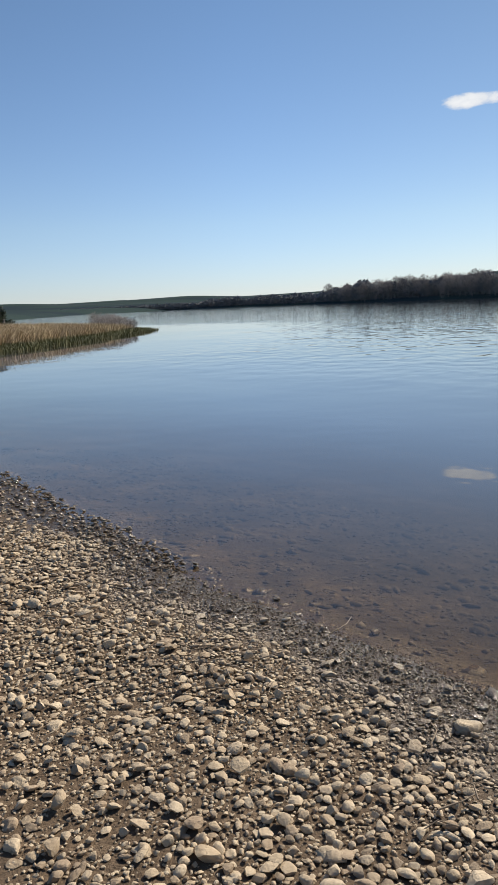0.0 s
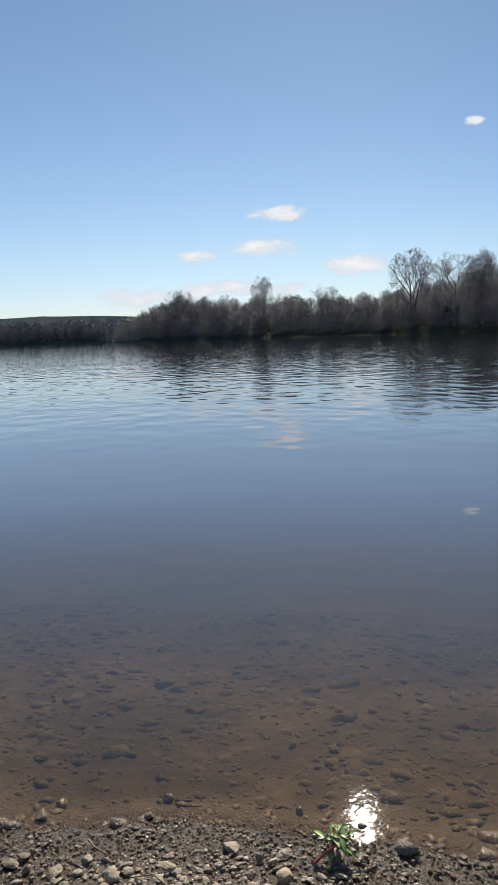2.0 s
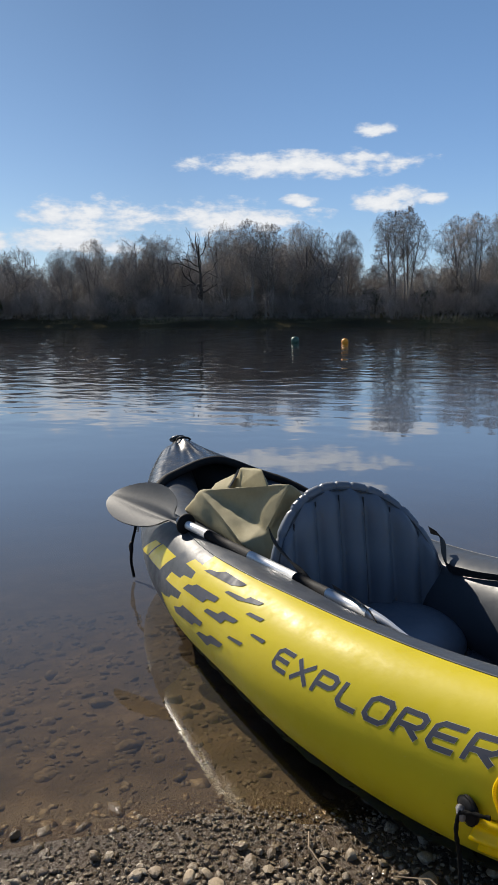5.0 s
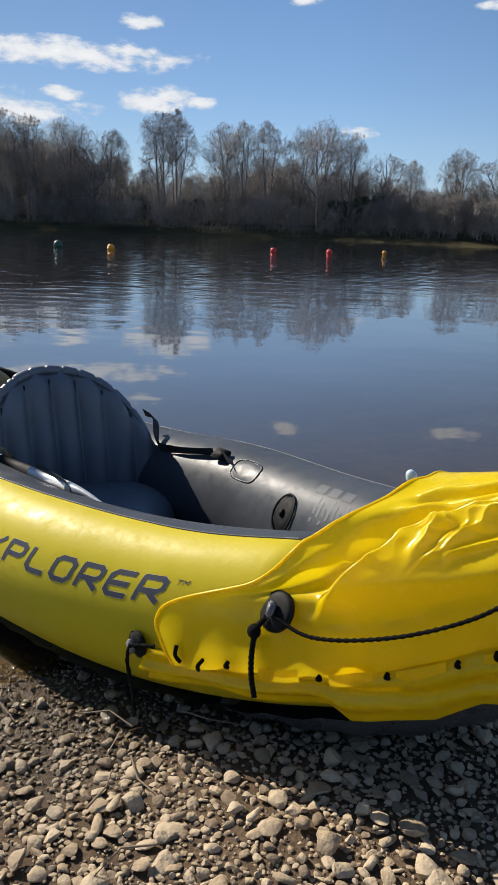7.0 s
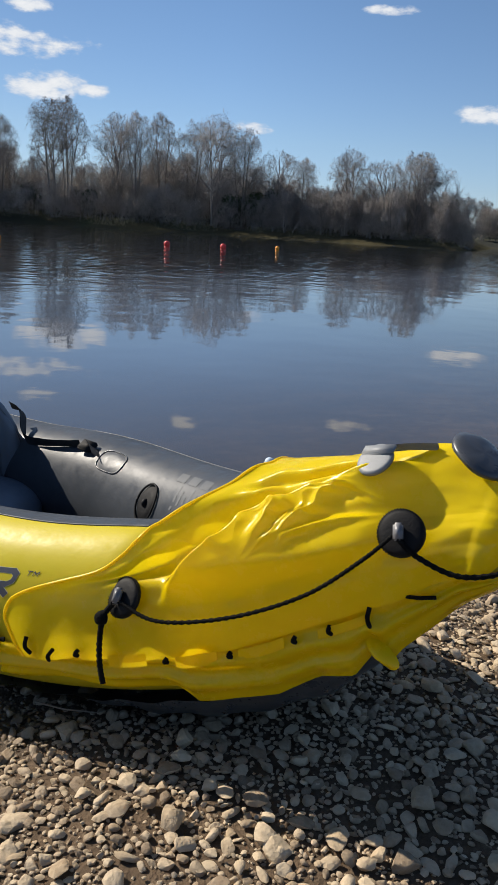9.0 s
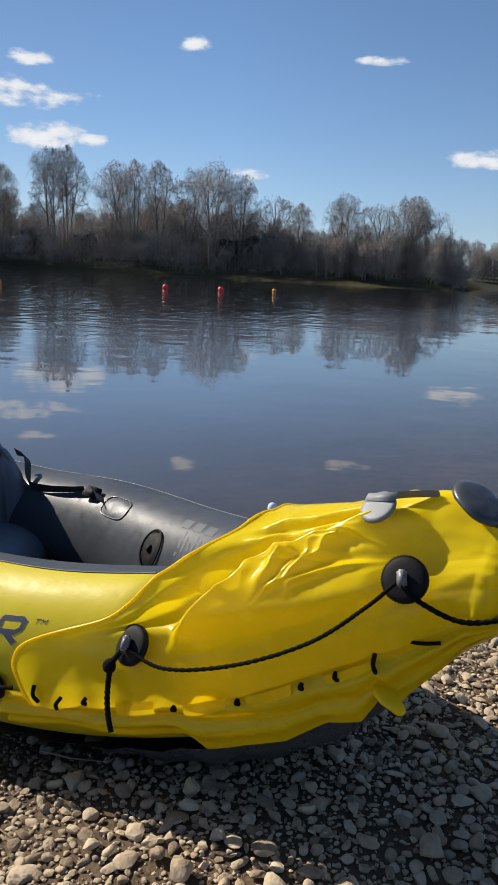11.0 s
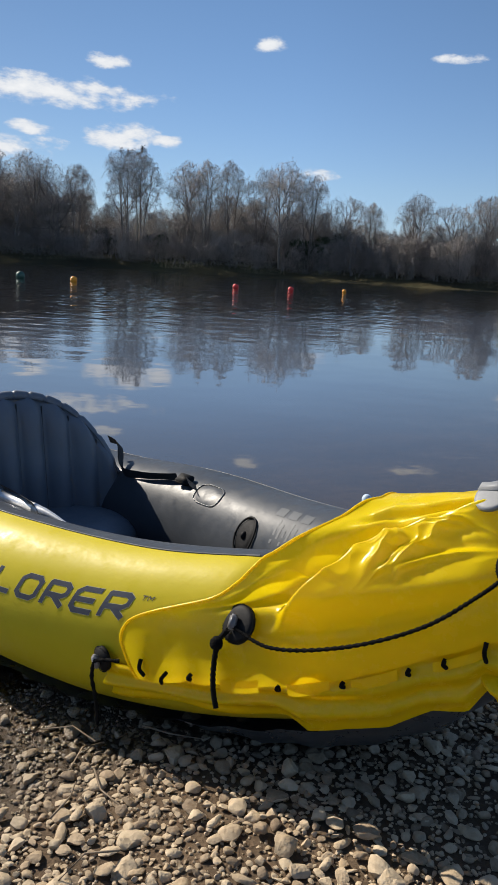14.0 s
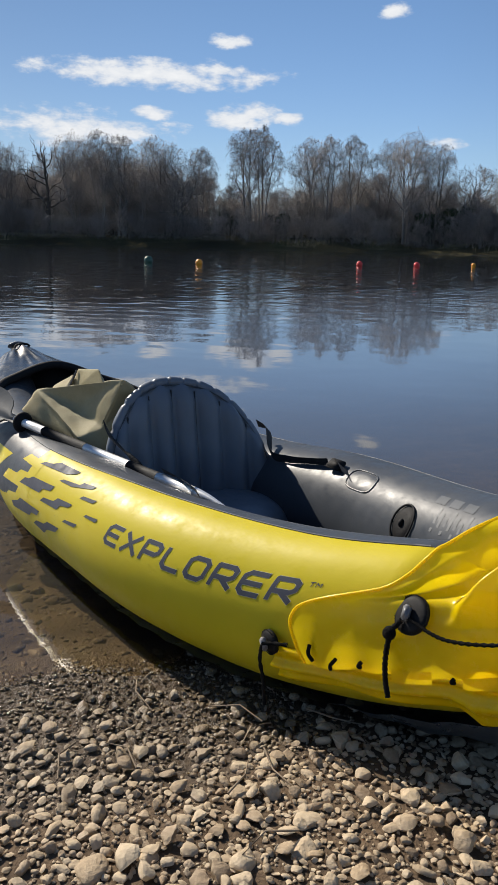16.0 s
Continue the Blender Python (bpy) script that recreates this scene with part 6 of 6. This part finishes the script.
# ---- paddle, laid over the near tube into the cockpit ----
paddle = new("paddle")
paddle.matrix_world = KAYAK
tagged(paddle, "kayak paddle with an aluminium shaft and grey plastic blade", "paddle")
a, b = Vector((2.02, 0.375, 0.360)), Vector((1.13, 0.203, 0.319))
BANDS = [(0.0, 0.18, "shaft", M_ALU), (0.18, 0.42, "grip", M_BLACK), (0.42, 0.64, "shaft", M_ALU), (0.64, 0.775, "grip", M_BLACK), (0.775, 0.93, "shaft", M_ALU)]
for t0, t1, nm, mt in BANDS:
    piece(nm, *tube_along([tuple(a.lerp(b, t0)), tuple(a.lerp(b, t1))], 0.0138 if nm == "shaft" else 0.0145, 16, 2), mt, paddle, "bare aluminium shaft section" if nm == "shaft" else "black rubber grip sleeve")
va, fa = tube_along([tuple(a.lerp(b, 0.93)), tuple(a.lerp(b, 1.0)), tuple(a.lerp(b, 1.08) - Vector((0, 0, 0.012)))], 0.0138, 16, 4)
end_a, end_b = a.lerp(b, 0.93), a.lerp(b, 1.08) - Vector((0, 0, 0.012))
va = [tuple((lambda p, m: m + (p - m) * (1 - 0.8 * max(0.0, min(1.0, (p - end_a).dot(end_b - end_a) / (end_b - end_a).length_squared))))(Vector(p), end_a.lerp(end_b, max(0.0, min(1.0, (Vector(p) - end_a).dot(end_b - end_a) / (end_b - end_a).length_squared))))) for p in va]
piece("shaft", va, fa, M_ALU, paddle, "flattened end of the aluminium shaft")
cap("drip_ring", tuple(a.lerp(b, 0.045)), tuple(b - a), 0.034, 0.034, 0.012, M_BLACK, paddle, "black rubber drip ring")
tip = Vector((2.405, 0.478, 0.353))
way = (tip - a).normalized()
acr = way.cross(Vector((-0.62, 0.30, 0.72))).normalized()
nrm = acr.cross(way)
L = (tip - a).length
V = []
S, T = np.meshgrid(np.linspace(0, 1, 41), np.linspace(-1, 1, 21), indexing="ij")
for s, t in zip(S.ravel(), T.ravel()):
    wide = 0.016 + 0.080 * max(0.0, math.sin(math.pi * min(1, max(0, (s - 0.12) / 0.88)) ** 0.78)) ** 0.62 * (s > 0.12)
    spoon = 0.030 * t * t * math.sin(math.pi * s) - 0.018 * math.exp(-(t / 0.16) ** 2) * (1 - s) + 0.03 * s * s
    V.append(a + way * (L * s) + acr * (wide * t) + nrm * spoon)
V = np.array([tuple(p) for p in V])
fs = grid_faces(41, 21)
under = V - np.array(tuple(nrm)) * 0.004
piece("blade", np.concatenate([V, under]), fs + [tuple(k + len(V) for k in reversed(f)) for f in fs], M_BLADE, paddle, "spoon-shaped grey plastic blade")

# ---- olive dry bag, slumped in the cockpit ----
def cloth_lump(points, cuts, wrinkle, seed):
    """A slack bag: the hull of a few corners, smoothed and creased."""
    bm = bmesh.new()
    for p in points:
        bm.verts.new(p)
    bmesh.ops.convex_hull(bm, input=bm.verts)
    bmesh.ops.triangulate(bm, faces=bm.faces[:])
    for _ in range(cuts):
        bmesh.ops.subdivide_edges(bm, edges=bm.edges[:], cuts=1, use_grid_fill=True)
    for _ in range(2):
        bmesh.ops.smooth_vert(bm, verts=bm.verts[:], factor=0.35, use_axis_x=True, use_axis_y=True, use_axis_z=True)
    bm.normal_update()
    for v in bm.verts:
        p = v.co * 7 + Vector((seed, 0, 0))
        v.co += v.normal * (wrinkle * (noise.noise(p) + 0.6 * (1 - abs(noise.noise(p * 2.1))) - 0.5))
    return bm


bag = new("dry_bag")
bag.matrix_world = KAYAK
tagged(bag, "slack olive-green waterproof bag lying in the kayak cockpit", "bag")
CORNERS = [(2.153, 0.32, 0.364), (2.04, 0.30, 0.452), (1.655, 0.17, 0.538), (1.68, 0.12, 0.495), (1.66, 0.215, 0.30), (1.75, 0.275, 0.318), (1.735, 0.29, 0.353), (1.70, 0.22, 0.382), (1.87, 0.225, 0.42), (1.70, 0.255, 0.322),
           (2.12, 0.02, 0.40), (1.77, 0.05, 0.43), (2.10, 0.10, 0.13), (1.68, 0.08, 0.13)]
PANELS = [(0, 5, 6, 1), (1, 6, 8), (1, 8, 2), (8, 6, 9, 7), (8, 7, 2), (2, 7, 3), (7, 9, 4), (7, 4, 3), (6, 5, 9), (1, 2, 11, 10), (0, 1, 10), (2, 3, 11), (0, 10, 12), (0, 12, 5), (5, 12, 13, 9), (9, 13, 4), (4, 13, 3), (3, 13, 11), (10, 11, 13, 12)]
bm = bmesh.new()
ends = [bm.verts.new(p) for p in CORNERS]
for q in PANELS:
    bm.faces.new([ends[k] for k in q])
bmesh.ops.triangulate(bm, faces=bm.faces[:])
bmesh.ops.recalc_face_normals(bm, faces=bm.faces[:])
for _ in range(4):
    bmesh.ops.subdivide_edges(bm, edges=bm.edges[:], cuts=1, use_grid_fill=True)
for _ in range(3):
    bmesh.ops.smooth_vert(bm, verts=bm.verts[:], factor=0.4, use_axis_x=True, use_axis_y=True, use_axis_z=True)
bm.normal_update()
for v in bm.verts:
    p = v.co * 9
    v.co += v.normal * 0.007 * (noise.noise(p) + 0.8 * (1 - abs(noise.noise(p * 1.9))) - 0.6)
part("bag_body", bm, M_BAG, bag)
part("bag_flap", cloth_lump([(2.146, 0.10, 0.486), (1.975, 0.10, 0.512), (1.935, 0.10, 0.464), (2.165, 0.13, 0.40), (2.12, 0.03, 0.478), (2.25, 0.03, 0.458), (2.27, 0.03, 0.36), (2.02, 0.03, 0.40), (1.95, 0.11, 0.40)], 4, 0.006, 5.0), M_BAG, bag, "folded-over olive bag flap")
part("bag_fold", cloth_lump([(2.15, 0.112, 0.474), (2.30, 0.13, 0.405), (2.28, 0.165, 0.378), (2.12, 0.165, 0.392), (2.13, 0.15, 0.43), (2.27, 0.10, 0.35), (2.15, 0.10, 0.36)], 3, 0.006, 9.0), M_BAG, bag, "soft olive fold beside the bag flap")
piece("piping", *tube_along([(2.142, 0.106, 0.484), (2.138, 0.122, 0.455), (2.128, 0.148, 0.425), (2.128, 0.158, 0.408)], 0.0032, 6, 4), M_DARK, bag, "dark piping along the bag flap")
piece("seam", *tube_along([(1.652, 0.182, 0.52), (1.674, 0.202, 0.46), (1.697, 0.226, 0.395)], 0.0022, 6, 4), M_BAG, bag, "welded seam of the bag")


# ---- mooring buoys ----
def buoy(x, y, r, mat, label):
    ob = new("buoy")
    ob.matrix_world = pose(x, y, 0)
    bm = bmesh.new()
    bmesh.ops.create_uvsphere(bm, u_segments=24, v_segments=14, radius=r, matrix=Matrix.Translation((0, 0, r * 0.5)))
    part("float", bm, mat, ob)
    piece("eye", *tube_along([(0.03, 0, r * 1.46), (0.02, 0, r * 1.65), (-0.02, 0, r * 1.65), (-0.03, 0, r * 1.46)], 0.012, 6), M_BLACK, ob, "dark mooring eye")
    return tagged(ob, label, "buoy", "line of buoys")


M_RED = plain("red_buoy_plastic", (0.62, 0.03, 0.03), (0.75, 0.06, 0.05), 8, 0.4, 0.55)
M_ORANGE = plain("orange_buoy_plastic", (0.72, 0.26, 0.01), (0.85, 0.36, 0.03), 8, 0.4, 0.55)
M_BUOYGREEN = plain("green_buoy_plastic", (0.02, 0.07, 0.05), (0.04, 0.11, 0.08), 8, 0.4, 0.55)
buoy(30.5, 2.3, 0.17, M_BUOYGREEN, "dark green ball buoy floating on the lake")
buoy(29.6, 0.3, 0.135, M_ORANGE, "orange ball buoy floating on the lake")
buoy(32.6, -6.4, 0.130, M_RED, "red ball buoy floating on the lake")
buoy(32.8, -8.9, 0.132, M_RED, "red ball buoy floating on the lake")
buoy(35.6, -12.3, 0.100, M_ORANGE, "small orange ball buoy floating on the lake")
